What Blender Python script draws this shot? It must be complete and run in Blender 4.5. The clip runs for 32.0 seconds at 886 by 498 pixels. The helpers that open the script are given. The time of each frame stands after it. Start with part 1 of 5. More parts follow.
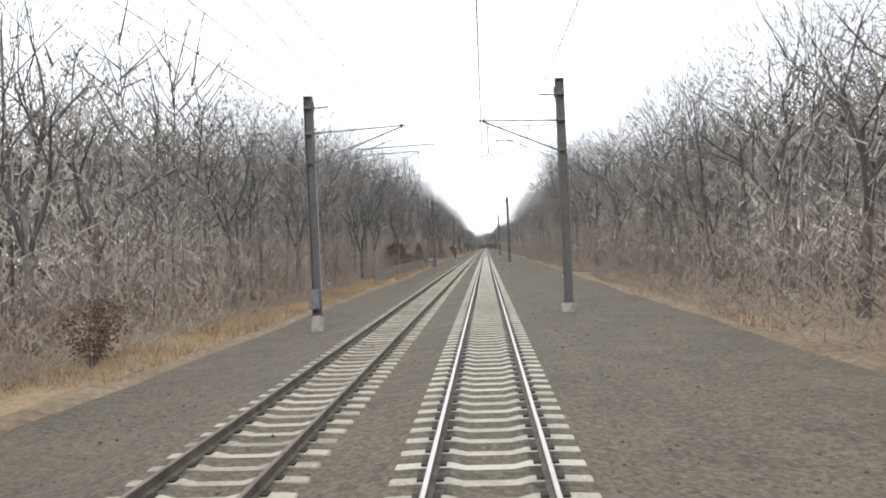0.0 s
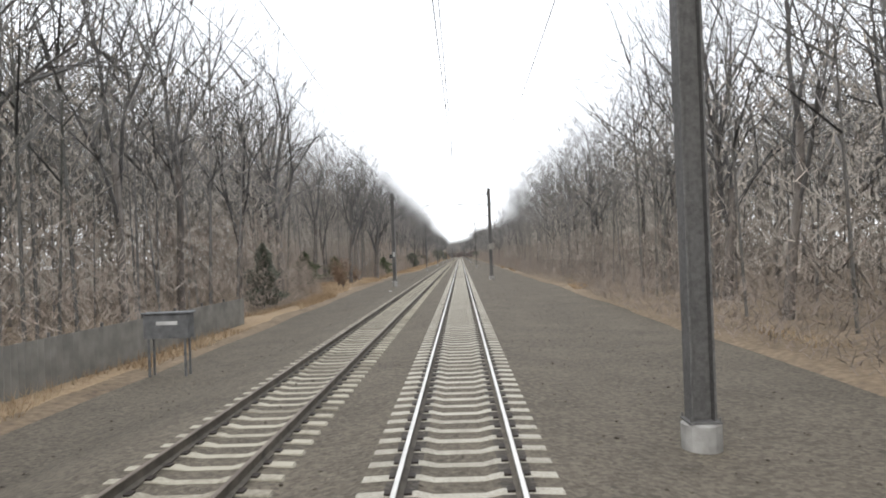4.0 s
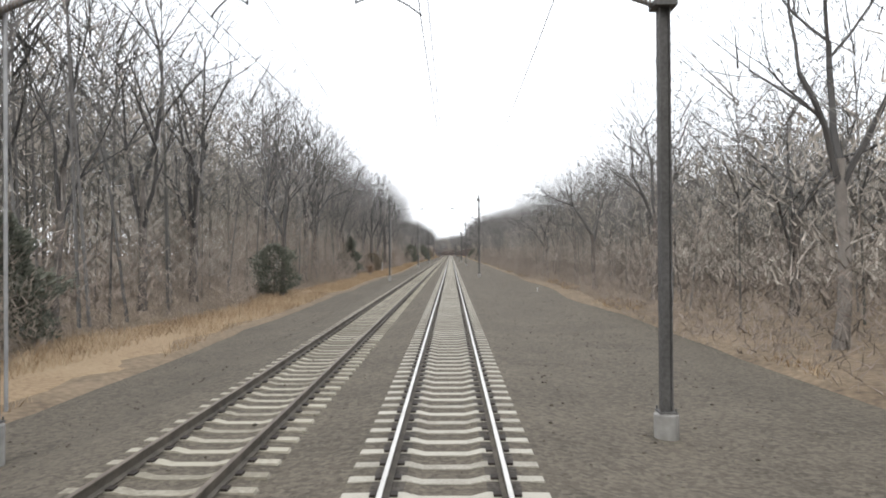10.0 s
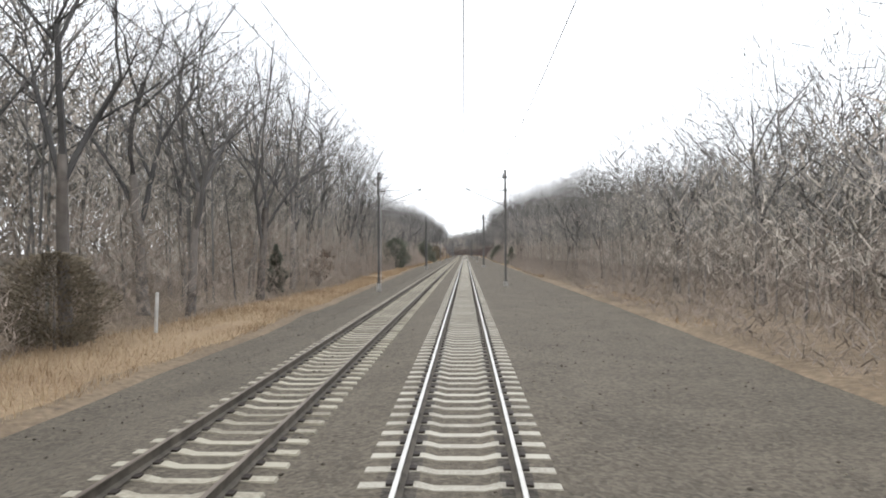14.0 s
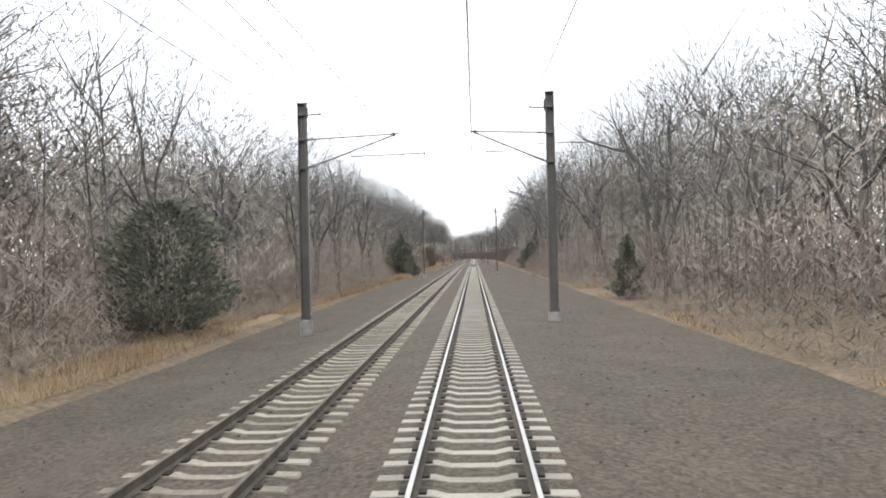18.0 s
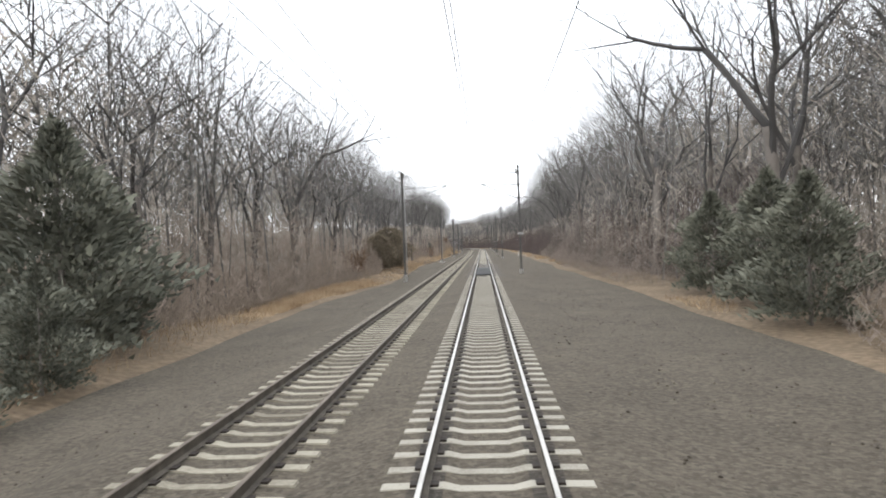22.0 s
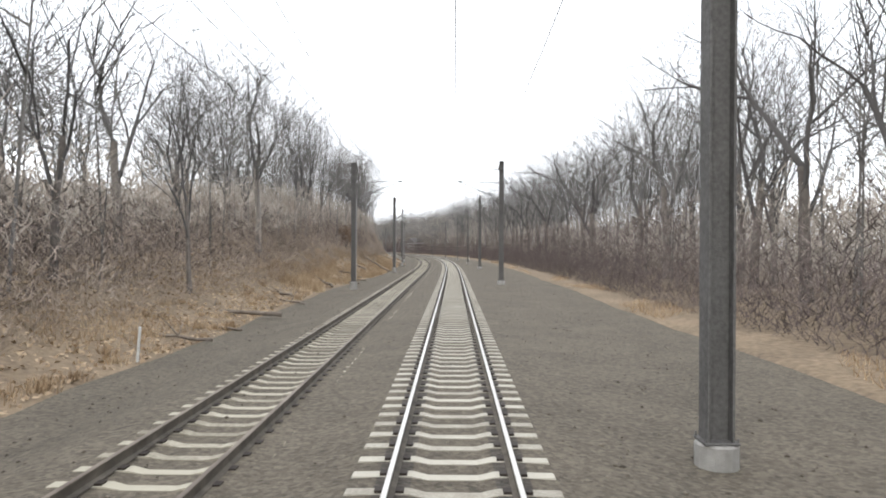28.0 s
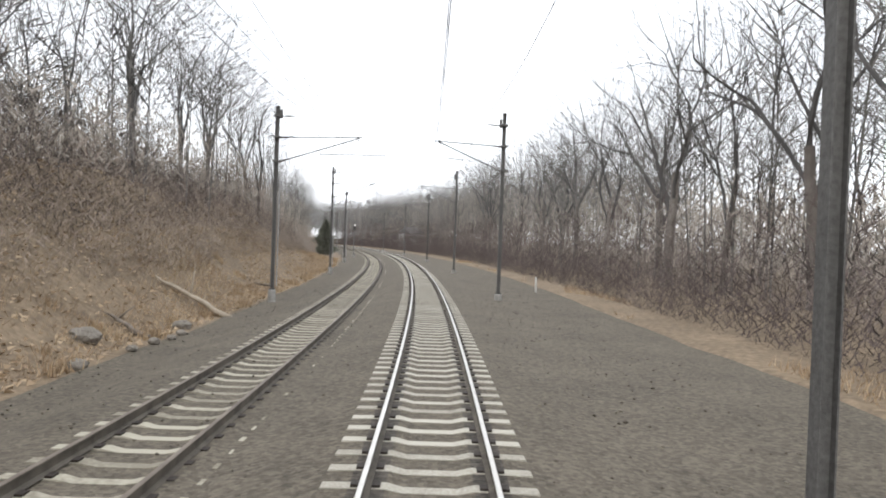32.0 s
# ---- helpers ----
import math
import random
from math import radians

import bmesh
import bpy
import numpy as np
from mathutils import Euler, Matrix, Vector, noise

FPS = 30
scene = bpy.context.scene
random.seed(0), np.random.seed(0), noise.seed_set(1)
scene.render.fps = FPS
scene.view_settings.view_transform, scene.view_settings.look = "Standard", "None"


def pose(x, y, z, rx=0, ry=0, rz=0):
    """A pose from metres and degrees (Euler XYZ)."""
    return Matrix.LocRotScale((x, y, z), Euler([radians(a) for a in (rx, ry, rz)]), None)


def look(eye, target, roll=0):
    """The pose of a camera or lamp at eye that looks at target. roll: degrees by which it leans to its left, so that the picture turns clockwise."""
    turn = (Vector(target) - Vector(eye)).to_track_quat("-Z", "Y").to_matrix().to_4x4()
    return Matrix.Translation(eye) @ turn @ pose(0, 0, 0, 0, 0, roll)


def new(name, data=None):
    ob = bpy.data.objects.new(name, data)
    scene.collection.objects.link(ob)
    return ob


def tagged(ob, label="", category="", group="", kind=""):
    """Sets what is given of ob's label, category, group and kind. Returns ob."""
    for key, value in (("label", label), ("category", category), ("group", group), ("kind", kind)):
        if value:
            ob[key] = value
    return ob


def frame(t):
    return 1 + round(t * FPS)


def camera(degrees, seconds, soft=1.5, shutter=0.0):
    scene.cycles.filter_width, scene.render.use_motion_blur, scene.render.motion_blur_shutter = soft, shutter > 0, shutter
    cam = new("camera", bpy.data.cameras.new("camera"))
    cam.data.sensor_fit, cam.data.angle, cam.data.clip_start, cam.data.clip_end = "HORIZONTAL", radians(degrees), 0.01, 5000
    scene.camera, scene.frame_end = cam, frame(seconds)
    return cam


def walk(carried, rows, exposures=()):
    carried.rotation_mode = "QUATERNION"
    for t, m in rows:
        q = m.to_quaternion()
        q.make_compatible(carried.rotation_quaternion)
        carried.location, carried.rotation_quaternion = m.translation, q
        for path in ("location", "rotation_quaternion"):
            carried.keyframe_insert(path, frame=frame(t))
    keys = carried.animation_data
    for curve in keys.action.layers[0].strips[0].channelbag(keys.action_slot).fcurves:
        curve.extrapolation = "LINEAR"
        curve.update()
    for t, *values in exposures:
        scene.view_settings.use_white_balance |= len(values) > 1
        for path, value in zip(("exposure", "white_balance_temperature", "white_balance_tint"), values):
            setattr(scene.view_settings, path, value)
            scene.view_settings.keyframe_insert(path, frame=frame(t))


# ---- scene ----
cam = camera(66.74, 32.0, soft=1.9)

# ---- the line of the railway: straight, then a left-hand curve ----
S_CURVE, L_EASE, K_CURVE = 784.7, 94.0, 0.001231      # start of the bend, easement, curvature
STEP = 2.0
_s = np.arange(-200.0, 1700.0, STEP)
_k = np.clip((_s - S_CURVE) / L_EASE, 0, 1) * K_CURVE
_th = np.concatenate([[0], np.cumsum((_k[1:] + _k[:-1]) / 2 * STEP)])
_mid = (_th[1:] + _th[:-1]) / 2
_x = np.concatenate([[0], np.cumsum(-np.sin(_mid) * STEP)])
_y = _s[0] + np.concatenate([[0], np.cumsum(np.cos(_mid) * STEP)])


def line(s, u=0.0, z=0.0):
    """Place s metres along the running track, u metres to its right, z over its rails."""
    th = np.interp(s, _s, _th)
    return Vector((np.interp(s, _s, _x) + u * math.cos(th), np.interp(s, _s, _y) + u * math.sin(th), z))


def bearing(s):
    return math.degrees(np.interp(s, _s, _th))


def on_line(s, u=0.0, z=0.0, turn=0.0):
    p = line(s, u, z)
    return pose(p.x, p.y, p.z, 0, 0, bearing(s) + turn)


# seconds, metres along, metres right of the track's middle, height, yaw from the track, pitch, roll
RIDE = [
    (0.0, 0.00, 0.069, 2.742, 3.61, -0.09, 2.54),
    (0.5, 11.88, 0.101, 2.717, 3.20, -0.01, 2.95),
    (1.0, 23.81, 0.133, 2.692, 3.04, -0.15, 3.36),
    (1.5, 35.91, 0.131, 2.707, 2.69, -0.16, 3.31),
    (2.0, 48.04, 0.129, 2.722, 2.05, -0.02, 3.26),
    (2.5, 60.10, 0.125, 2.719, 1.38, 0.12, 2.93),
    (4.5, 107.89, 0.108, 2.709, 1.88, 0.87, 1.60),
    (5.0, 119.73, 0.104, 2.706, 2.36, 1.35, 1.26),
    (5.5, 131.46, 0.097, 2.702, 2.60, 1.64, 1.30),
    (6.0, 143.29, 0.090, 2.698, 2.78, 1.82, 1.34),
    (6.5, 155.45, 0.105, 2.721, 2.66, 1.33, 1.81),
    (7.0, 167.86, 0.120, 2.744, 2.51, 0.79, 2.28),
    (7.5, 180.59, 0.112, 2.746, 1.88, 0.70, 2.19),
    (8.0, 193.44, 0.105, 2.747, 1.44, 0.64, 2.10),
    (8.5, 206.20, 0.091, 2.749, 1.00, 0.68, 1.80),
    (9.0, 218.93, 0.077, 2.751, 0.71, 0.61, 1.49),
    (9.5, 231.62, 0.080, 2.753, 0.65, 0.46, 0.93),
    (10.0, 244.28, 0.083, 2.756, 0.67, 0.31, 0.37),
    (10.5, 256.84, 0.076, 2.765, 0.64, 0.08, 0.38),
    (11.0, 269.48, 0.069, 2.774, 0.87, -0.18, 0.38),
    (11.5, 282.44, 0.070, 2.777, 1.10, -0.18, 0.20),
    (12.0, 295.48, 0.070, 2.780, 1.53, -0.07, 0.02),
    (12.5, 308.44, 0.074, 2.753, 1.75, 0.26, 0.38),
    (13.0, 321.36, 0.077, 2.725, 1.97, 0.41, 0.75),
    (13.5, 334.23, 0.081, 2.726, 2.14, 0.41, 0.49),
    (14.0, 347.12, 0.085, 2.728, 1.91, 0.24, 0.24),
    (14.5, 360.12, 0.078, 2.726, 1.84, 0.02, 0.32),
    (16.5, 412.95, 0.049, 2.720, 1.76, -0.24, 0.64),
    (17.0, 426.36, 0.041, 2.719, 2.06, -0.13, 0.72),
    (17.5, 439.86, 0.053, 2.721, 2.28, 0.27, 1.03),
    (18.0, 453.42, 0.064, 2.724, 2.61, 0.55, 1.33),
    (18.5, 467.03, 0.056, 2.722, 2.86, 0.68, 1.18),
    (19.0, 480.69, 0.047, 2.720, 3.22, 0.74, 1.03),
    (19.5, 494.39, 0.051, 2.700, 3.39, 0.77, 1.39),
    (20.0, 508.16, 0.055, 2.681, 3.52, 0.63, 1.75),
    (20.5, 522.01, 0.065, 2.668, 3.49, 0.44, 1.97),
    (21.0, 535.94, 0.075, 2.656, 3.57, 0.25, 2.19),
    (21.5, 549.97, 0.065, 2.673, 3.67, -0.14, 2.19),
    (22.0, 564.09, 0.055, 2.690, 3.39, -0.38, 2.19),
    (22.5, 578.30, 0.071, 2.695, 3.35, -0.80, 1.84),
    (23.0, 592.61, 0.087, 2.700, 3.17, -1.19, 1.49),
    (23.5, 607.06, 0.061, 2.707, 2.66, -1.50, 1.11),
    (24.0, 621.61, 0.035, 2.713, 2.19, -1.96, 0.72),
    (24.5, 636.26, 0.052, 2.726, 1.51, -2.20, 1.18),
    (25.0, 650.99, 0.068, 2.740, 1.20, -2.25, 1.63),
    (25.5, 665.77, 0.054, 2.729, 0.65, -2.18, 1.32),
    (27.5, 725.51, 0.001, 2.688, 0.69, -0.61, -0.10),
    (28.0, 740.53, -0.012, 2.677, 0.89, -0.18, -0.24),
    (29.0, 770.67, 0.038, 2.705, 0.17, 0.41, 0.59),
    (30.0, 800.53, 0.059, 2.686, -0.11, 0.34, -0.65),
    (31.0, 830.35, 0.115, 2.712, 0.12, -0.21, -0.31),
    (32.0, 860.13, 0.003, 2.684, -0.09, -0.64, -2.08),
]
rows = []
for t, s, u, z, yaw, pitch, roll in RIDE:
    p = line(s, u, z)
    rows.append((t, pose(p.x, p.y, p.z, 90 + pitch, roll, bearing(s) + yaw)))
walk(cam, rows, [(0.0, 0.0), (23.0, 0.0), (24.0, 0.22), (25.0, 0.33), (25.5, 0.33), (27.5, 0.15), (28.5, 0.08), (29.5, 0.0), (32.0, 0.0)])

# ---- light: an even, bright overcast ----
world = bpy.data.worlds.new("overcast_sky")
scene.world = world
world.use_nodes = True
wn = world.node_tree
wn.nodes.clear()
sky = wn.nodes.new("ShaderNodeTexSky")
sky.sky_type, sky.sun_disc = "NISHITA", False
sky.sun_elevation, sky.sun_rotation = radians(38), radians(200)
sky.air_density, sky.dust_density = 1.0, 4.0
mix = wn.nodes.new("ShaderNodeMixRGB")
mix.inputs["Fac"].default_value = 0.88
mix.inputs["Color2"].default_value = (10.6, 10.9, 11.4, 1)
bg = wn.nodes.new("ShaderNodeBackground")
bg.inputs["Strength"].default_value = 0.18
wo = wn.nodes.new("ShaderNodeOutputWorld")
wn.links.new(sky.outputs[0], mix.inputs["Color1"])
wn.links.new(mix.outputs[0], bg.inputs["Color"])
wn.links.new(bg.outputs[0], wo.inputs["Surface"])
sun_data = bpy.data.lights.new("sun", "SUN")
sun_data.energy, sun_data.angle, sun_data.color = 1.0, radians(25), (1.0, 0.97, 0.92)
sun = new("sun", sun_data)
sun.matrix_world = look((0, 0, 60), (0 + 30 * math.sin(radians(20)), 30 * math.cos(radians(20)), 60 - 26))


# ---- materials ----
def stuff_mat(name, stops, scale, rough=0.9, metal=0.0, bump=0.0, bump_scale=None, detail=6.0, fine=None, vary=0.0, island=0.0, stretch=None, clumps=None, fuzz=0.0):
    """Noise-driven paint: stops are (place, colour); fine adds a second noise; vary differs per object, island per piece; fuzz evens the shading of round twigs built as slivers."""
    m = bpy.data.materials.new(name)
    m.use_nodes = True
    nt = m.node_tree
    b = nt.nodes["Principled BSDF"]
    b.inputs["Roughness"].default_value, b.inputs["Metallic"].default_value = rough, metal
    tc = nt.nodes.new("ShaderNodeTexCoord")
    geo = nt.nodes.new("ShaderNodeNewGeometry")
    src = geo.outputs["Position"] if stretch != "object" else tc.outputs["Object"]
    n1 = nt.nodes.new("ShaderNodeTexNoise")
    n1.inputs["Scale"].default_value, n1.inputs["Detail"].default_value = scale, detail
    nt.links.new(src, n1.inputs["Vector"])
    fac = n1.outputs["Fac"]
    if fine:
        n2 = nt.nodes.new("ShaderNodeTexNoise")
        n2.inputs["Scale"].default_value, n2.inputs["Detail"].default_value = fine, 3.0
        nt.links.new(src, n2.inputs["Vector"])
        a = nt.nodes.new("ShaderNodeMath")
        a.operation = "MULTIPLY_ADD"
        a.inputs[1].default_value = 0.6
        nt.links.new(n2.outputs["Fac"], a.inputs[0])
        h = nt.nodes.new("ShaderNodeMath")
        h.operation = "MULTIPLY"
        h.inputs[1].default_value = 0.4
        nt.links.new(fac, h.inputs[0])
        nt.links.new(h.outputs[0], a.inputs[2])
        fac = a.outputs[0]
    if clumps:
        vo = nt.nodes.new("ShaderNodeTexVoronoi")
        vo.inputs["Scale"].default_value = clumps
        nt.links.new(src, vo.inputs["Vector"])
        sep = nt.nodes.new("ShaderNodeSeparateColor")
        nt.links.new(vo.outputs["Color"], sep.inputs[0])
        a = nt.nodes.new("ShaderNodeMath")
        a.operation = "MULTIPLY_ADD"
        a.inputs[1].default_value, a.inputs[2].default_value = 0.35, -0.17
        nt.links.new(sep.outputs[0], a.inputs[0])
        c = nt.nodes.new("ShaderNodeMath")
        nt.links.new(a.outputs[0], c.inputs[0])
        nt.links.new(fac, c.inputs[1])
        fac = c.outputs[0]
    if vary or island:
        info = nt.nodes.new("ShaderNodeObjectInfo")
        pick = info.outputs["Random"] if vary else geo.outputs["Random Per Island"]
        a = nt.nodes.new("ShaderNodeMath")
        a.operation = "MULTIPLY_ADD"
        a.inputs[1].default_value, a.inputs[2].default_value = (vary or island), -(vary or island) / 2
        nt.links.new(pick, a.inputs[0])
        c = nt.nodes.new("ShaderNodeMath")
        nt.links.new(a.outputs[0], c.inputs[0])
        nt.links.new(fac, c.inputs[1])
        fac = c.outputs[0]
    ramp = nt.nodes.new("ShaderNodeValToRGB")
    while len(ramp.color_ramp.elements) < len(stops):
        ramp.color_ramp.elements.new(0.5)
    for e, (at, col) in zip(ramp.color_ramp.elements, stops):
        e.position, e.color = at, (*col, 1)
    nt.links.new(fac, ramp.inputs["Fac"])
    nt.links.new(ramp.outputs["Color"], b.inputs["Base Color"])
    if bump:
        n3 = nt.nodes.new("ShaderNodeTexNoise")
        n3.inputs["Scale"].default_value, n3.inputs["Detail"].default_value = bump_scale or scale * 8, 4.0
        nt.links.new(src, n3.inputs["Vector"])
        bp = nt.nodes.new("ShaderNodeBump")
        bp.inputs["Strength"].default_value, bp.inputs["Distance"].default_value = bump, 0.05
        nt.links.new(n3.outputs["Fac"], bp.inputs["Height"])
        nt.links.new(bp.outputs["Normal"], b.inputs["Normal"])
    if fuzz:
        vm = nt.nodes.new("ShaderNodeMix")
        vm.data_type = "VECTOR"
        vm.inputs["Factor"].default_value = fuzz
        vm.inputs[5].default_value = (0, 0, 1)
        nt.links.new(geo.outputs["Normal"], vm.inputs[4])
        nv = nt.nodes.new("ShaderNodeVectorMath")
        nv.operation = "NORMALIZE"
        nt.links.new(vm.outputs[1], nv.inputs[0])
        nt.links.new(nv.outputs[0], b.inputs["Normal"])
    return m


M_BALLAST = stuff_mat("ballast", [(0.25, (0.054, 0.047, 0.035)), (0.5, (0.101, 0.085, 0.063)), (0.75, (0.150, 0.128, 0.098))], 0.5, 0.95, bump=0.7, bump_scale=16, fine=9, clumps=14)
M_STONE = stuff_mat("crushed_stone", [(0.2, (0.054, 0.045, 0.034)), (0.5, (0.109, 0.093, 0.073)), (0.8, (0.187, 0.166, 0.133))], 3.0, 0.95, island=0.7)
M_VERGE = stuff_mat("leaf_litter", [(0.3, (0.097, 0.071, 0.049)), (0.5, (0.187, 0.140, 0.092)), (0.7, (0.284, 0.215, 0.144))], 0.35, 1.0, bump=0.8, bump_scale=6, fine=4)
M_CONCRETE = stuff_mat("sleeper_concrete", [(0.3, (0.284, 0.264, 0.218)), (0.6, (0.466, 0.442, 0.376))], 3.0, 0.9, bump=0.3, bump_scale=40, fine=25, vary=0.25)
M_CONCRETE_REST = stuff_mat("sleeper_concrete_far", [(0.3, (0.268, 0.249, 0.207)), (0.6, (0.440, 0.418, 0.356))], 3.0, 0.9, fine=25, island=0.25)
M_OLD = stuff_mat("old_sleeper_concrete", [(0.3, (0.219, 0.199, 0.154)), (0.6, (0.386, 0.361, 0.290))], 1.2, 0.95, bump=0.3, bump_scale=40, fine=12, vary=0.4)
M_OLD_REST = stuff_mat("old_sleeper_concrete_far", [(0.3, (0.219, 0.199, 0.154)), (0.6, (0.386, 0.361, 0.290))], 1.2, 0.95, fine=12, island=0.4)
M_LEAF = stuff_mat("fallen_leaves", [(0.2, (0.300, 0.217, 0.143)), (0.5, (0.405, 0.307, 0.203)), (0.8, (0.510, 0.398, 0.270))], 0.5, 0.95, island=0.3)
M_BRUSH_TAN = stuff_mat("tan_brush", [(0.2, (0.221, 0.169, 0.128)), (0.8, (0.394, 0.314, 0.247))], 0.15, 1.0, island=0.5, fuzz=0.7)
M_PALE = stuff_mat("pale_dead_wood", [(0.25, (0.248, 0.204, 0.153)), (0.75, (0.453, 0.394, 0.314))], 2.0, 0.95, stretch="object", bump=0.4, bump_scale=25)
M_ROCK = stuff_mat("weathered_rock", [(0.3, (0.124, 0.110, 0.091)), (0.7, (0.277, 0.252, 0.219))], 3.0, 0.95, bump=0.6, bump_scale=20, fine=14)
M_CLIP = stuff_mat("rail_clip", [(0.3, (0.022, 0.018, 0.016)), (0.7, (0.058, 0.044, 0.036))], 30, 0.7, 0.4)
M_RAIL_HEAD = stuff_mat("polished_rail", [(0.3, (0.50, 0.48, 0.44)), (0.7, (0.66, 0.64, 0.60))], 2.0, 0.3, 1.0)
M_RAIL_SIDE = stuff_mat("rusty_rail", [(0.3, (0.070, 0.060, 0.048)), (0.7, (0.150, 0.130, 0.105))], 3.0, 0.85, 0.0, bump=0.2, bump_scale=60)
M_RAIL_DULL = stuff_mat("dull_rail_head", [(0.3, (0.124, 0.099, 0.080)), (0.7, (0.234, 0.197, 0.161))], 1.5, 0.55, 0.6)
M_POLE = stuff_mat("weathered_steel", [(0.3, (0.079, 0.077, 0.074)), (0.7, (0.170, 0.166, 0.161))], 1.2, 0.75, 0.3, bump=0.2, bump_scale=30, fine=14)
M_GALV = stuff_mat("galvanised_steel", [(0.3, (0.140, 0.146, 0.152)), (0.7, (0.246, 0.251, 0.257))], 4.0, 0.5, 0.7)
M_CONDUIT = stuff_mat("pale_conduit", [(0.3, (0.296, 0.296, 0.296)), (0.7, (0.434, 0.434, 0.434))], 4.0, 0.5, 0.2)
M_RUSSET = stuff_mat("russet_leaves", [(0.25, (0.131, 0.079, 0.050)), (0.75, (0.276, 0.191, 0.125))], 1.5, 0.95, island=0.5)
M_WIRE = stuff_mat("wire", [(0.3, (0.023, 0.023, 0.023)), (0.7, (0.058, 0.055, 0.053))], 2.0, 0.6, 0.5)
M_INSUL = stuff_mat("insulator", [(0.3, (0.117, 0.095, 0.080)), (0.7, (0.190, 0.161, 0.139))], 8.0, 0.35)
M_FOOT = stuff_mat("foundation_concrete", [(0.3, (0.223, 0.217, 0.203)), (0.7, (0.394, 0.388, 0.368))], 3.0, 0.95, bump=0.3, bump_scale=30)
M_WOODS = stuff_mat("winter_woods", [(0.3, (0.120, 0.117, 0.100)), (0.5, (0.184, 0.173, 0.160)), (0.7, (0.249, 0.233, 0.220))], 0.09, 1.0, island=0.25, fuzz=0.7)
M_STRAW = stuff_mat("matted_grass", [(0.3, (0.180, 0.121, 0.073)), (0.5, (0.304, 0.218, 0.132)), (0.7, (0.372, 0.286, 0.182))], 0.25, 1.0, bump=0.8, bump_scale=12, fine=7)
M_BARK = stuff_mat("grey_bark", [(0.25, (0.105, 0.091, 0.081)), (0.75, (0.254, 0.231, 0.209))], 1.6, 0.95, vary=0.35, stretch="object", bump=0.4, bump_scale=25)
M_TWIG = stuff_mat("winter_twigs", [(0.25, (0.058, 0.056, 0.055)), (0.75, (0.127, 0.122, 0.118))], 0.6, 0.95, vary=0.3, stretch="object")
M_BRUSH = stuff_mat("bare_brush", [(0.3, (0.243, 0.202, 0.158)), (0.5, (0.358, 0.282, 0.228)), (0.7, (0.437, 0.371, 0.311))], 0.11, 1.0, island=0.2, fuzz=0.7)
M_BRUSH_GREY = stuff_mat("grey_brush", [(0.3, (0.180, 0.154, 0.123)), (0.5, (0.265, 0.214, 0.178)), (0.7, (0.323, 0.282, 0.243))], 0.11, 1.0, island=0.2, fuzz=0.7)
M_STEMS = stuff_mat("young_stems", [(0.3, (0.323, 0.286, 0.231)), (0.5, (0.458, 0.404, 0.346)), (0.7, (0.578, 0.510, 0.441))], 0.09, 1.0, island=0.2, fuzz=0.7)
M_BRUSH_RED = stuff_mat("red_brown_brush", [(0.2, (0.075, 0.056, 0.050)), (0.8, (0.145, 0.112, 0.102))], 0.12, 1.0, island=0.35, fuzz=0.7)
M_GRASS = stuff_mat("dead_grass", [(0.2, (0.214, 0.144, 0.086)), (0.5, (0.380, 0.276, 0.172)), (0.8, (0.498, 0.397, 0.270))], 0.3, 1.0, island=0.5)
M_CEDAR = stuff_mat("cedar_needles", [(0.25, (0.094, 0.099, 0.077)), (0.75, (0.210, 0.215, 0.167))], 1.5, 0.95, island=0.5, fuzz=0.4)
M_HOLLY = stuff_mat("green_conifer_needles", [(0.25, (0.095, 0.113, 0.066)), (0.75, (0.204, 0.226, 0.139))], 0.8, 0.95, island=0.5)
M_CEDAR_DRY = stuff_mat("bronzed_cedar_needles", [(0.25, (0.105, 0.085, 0.058)), (0.75, (0.219, 0.180, 0.128))], 0.8, 0.95, island=0.5, fuzz=0.4)
M_MAT = stuff_mat("oily_mat", [(0.3, (0.011, 0.011, 0.011)), (0.7, (0.043, 0.043, 0.044))], 0.7, 0.68, bump=0.15, bump_scale=8, fine=6)
M_MAT.node_tree.nodes["Principled BSDF"].inputs["Specular IOR Level"].default_value = 0.3
# ballast in a darker tone, for the strips along the running track's rails
M_BALLAST_DARK = stuff_mat("dark_ballast", [(0.25, (0.032, 0.028, 0.023)), (0.5, (0.062, 0.054, 0.044)), (0.75, (0.10, 0.088, 0.072))], 0.5, 0.95, bump=0.7, bump_scale=16, fine=9, clumps=14)
M_SLAB = stuff_mat("wet_panel", [(0.3, (0.040, 0.040, 0.040)), (0.7, (0.078, 0.078, 0.077))], 1.4, 0.6, fine=6)
M_SLAB.node_tree.nodes["Principled BSDF"].inputs["Specular IOR Level"].default_value = 0.3
M_STAINED = stuff_mat("oil_stained_concrete", [(0.3, (0.119, 0.109, 0.099)), (0.6, (0.323, 0.297, 0.264))], 1.6, 0.75, fine=12, island=0.4)
M_YELLOW = stuff_mat("yellow_paint", [(0.3, (0.362, 0.296, 0.040)), (0.7, (0.526, 0.460, 0.131))], 6.0, 0.8)
M_WHITE = stuff_mat("white_paint", [(0.3, (0.459, 0.459, 0.444)), (0.7, (0.627, 0.627, 0.612))], 3.0, 0.7)
M_BLACK = stuff_mat("black_paint", [(0.3, (0.015, 0.015, 0.015)), (0.7, (0.036, 0.036, 0.036))], 5.0, 0.5)
M_ROOF = stuff_mat("roof_shingle", [(0.3, (0.117, 0.117, 0.120)), (0.7, (0.204, 0.201, 0.197))], 2.0, 0.9)
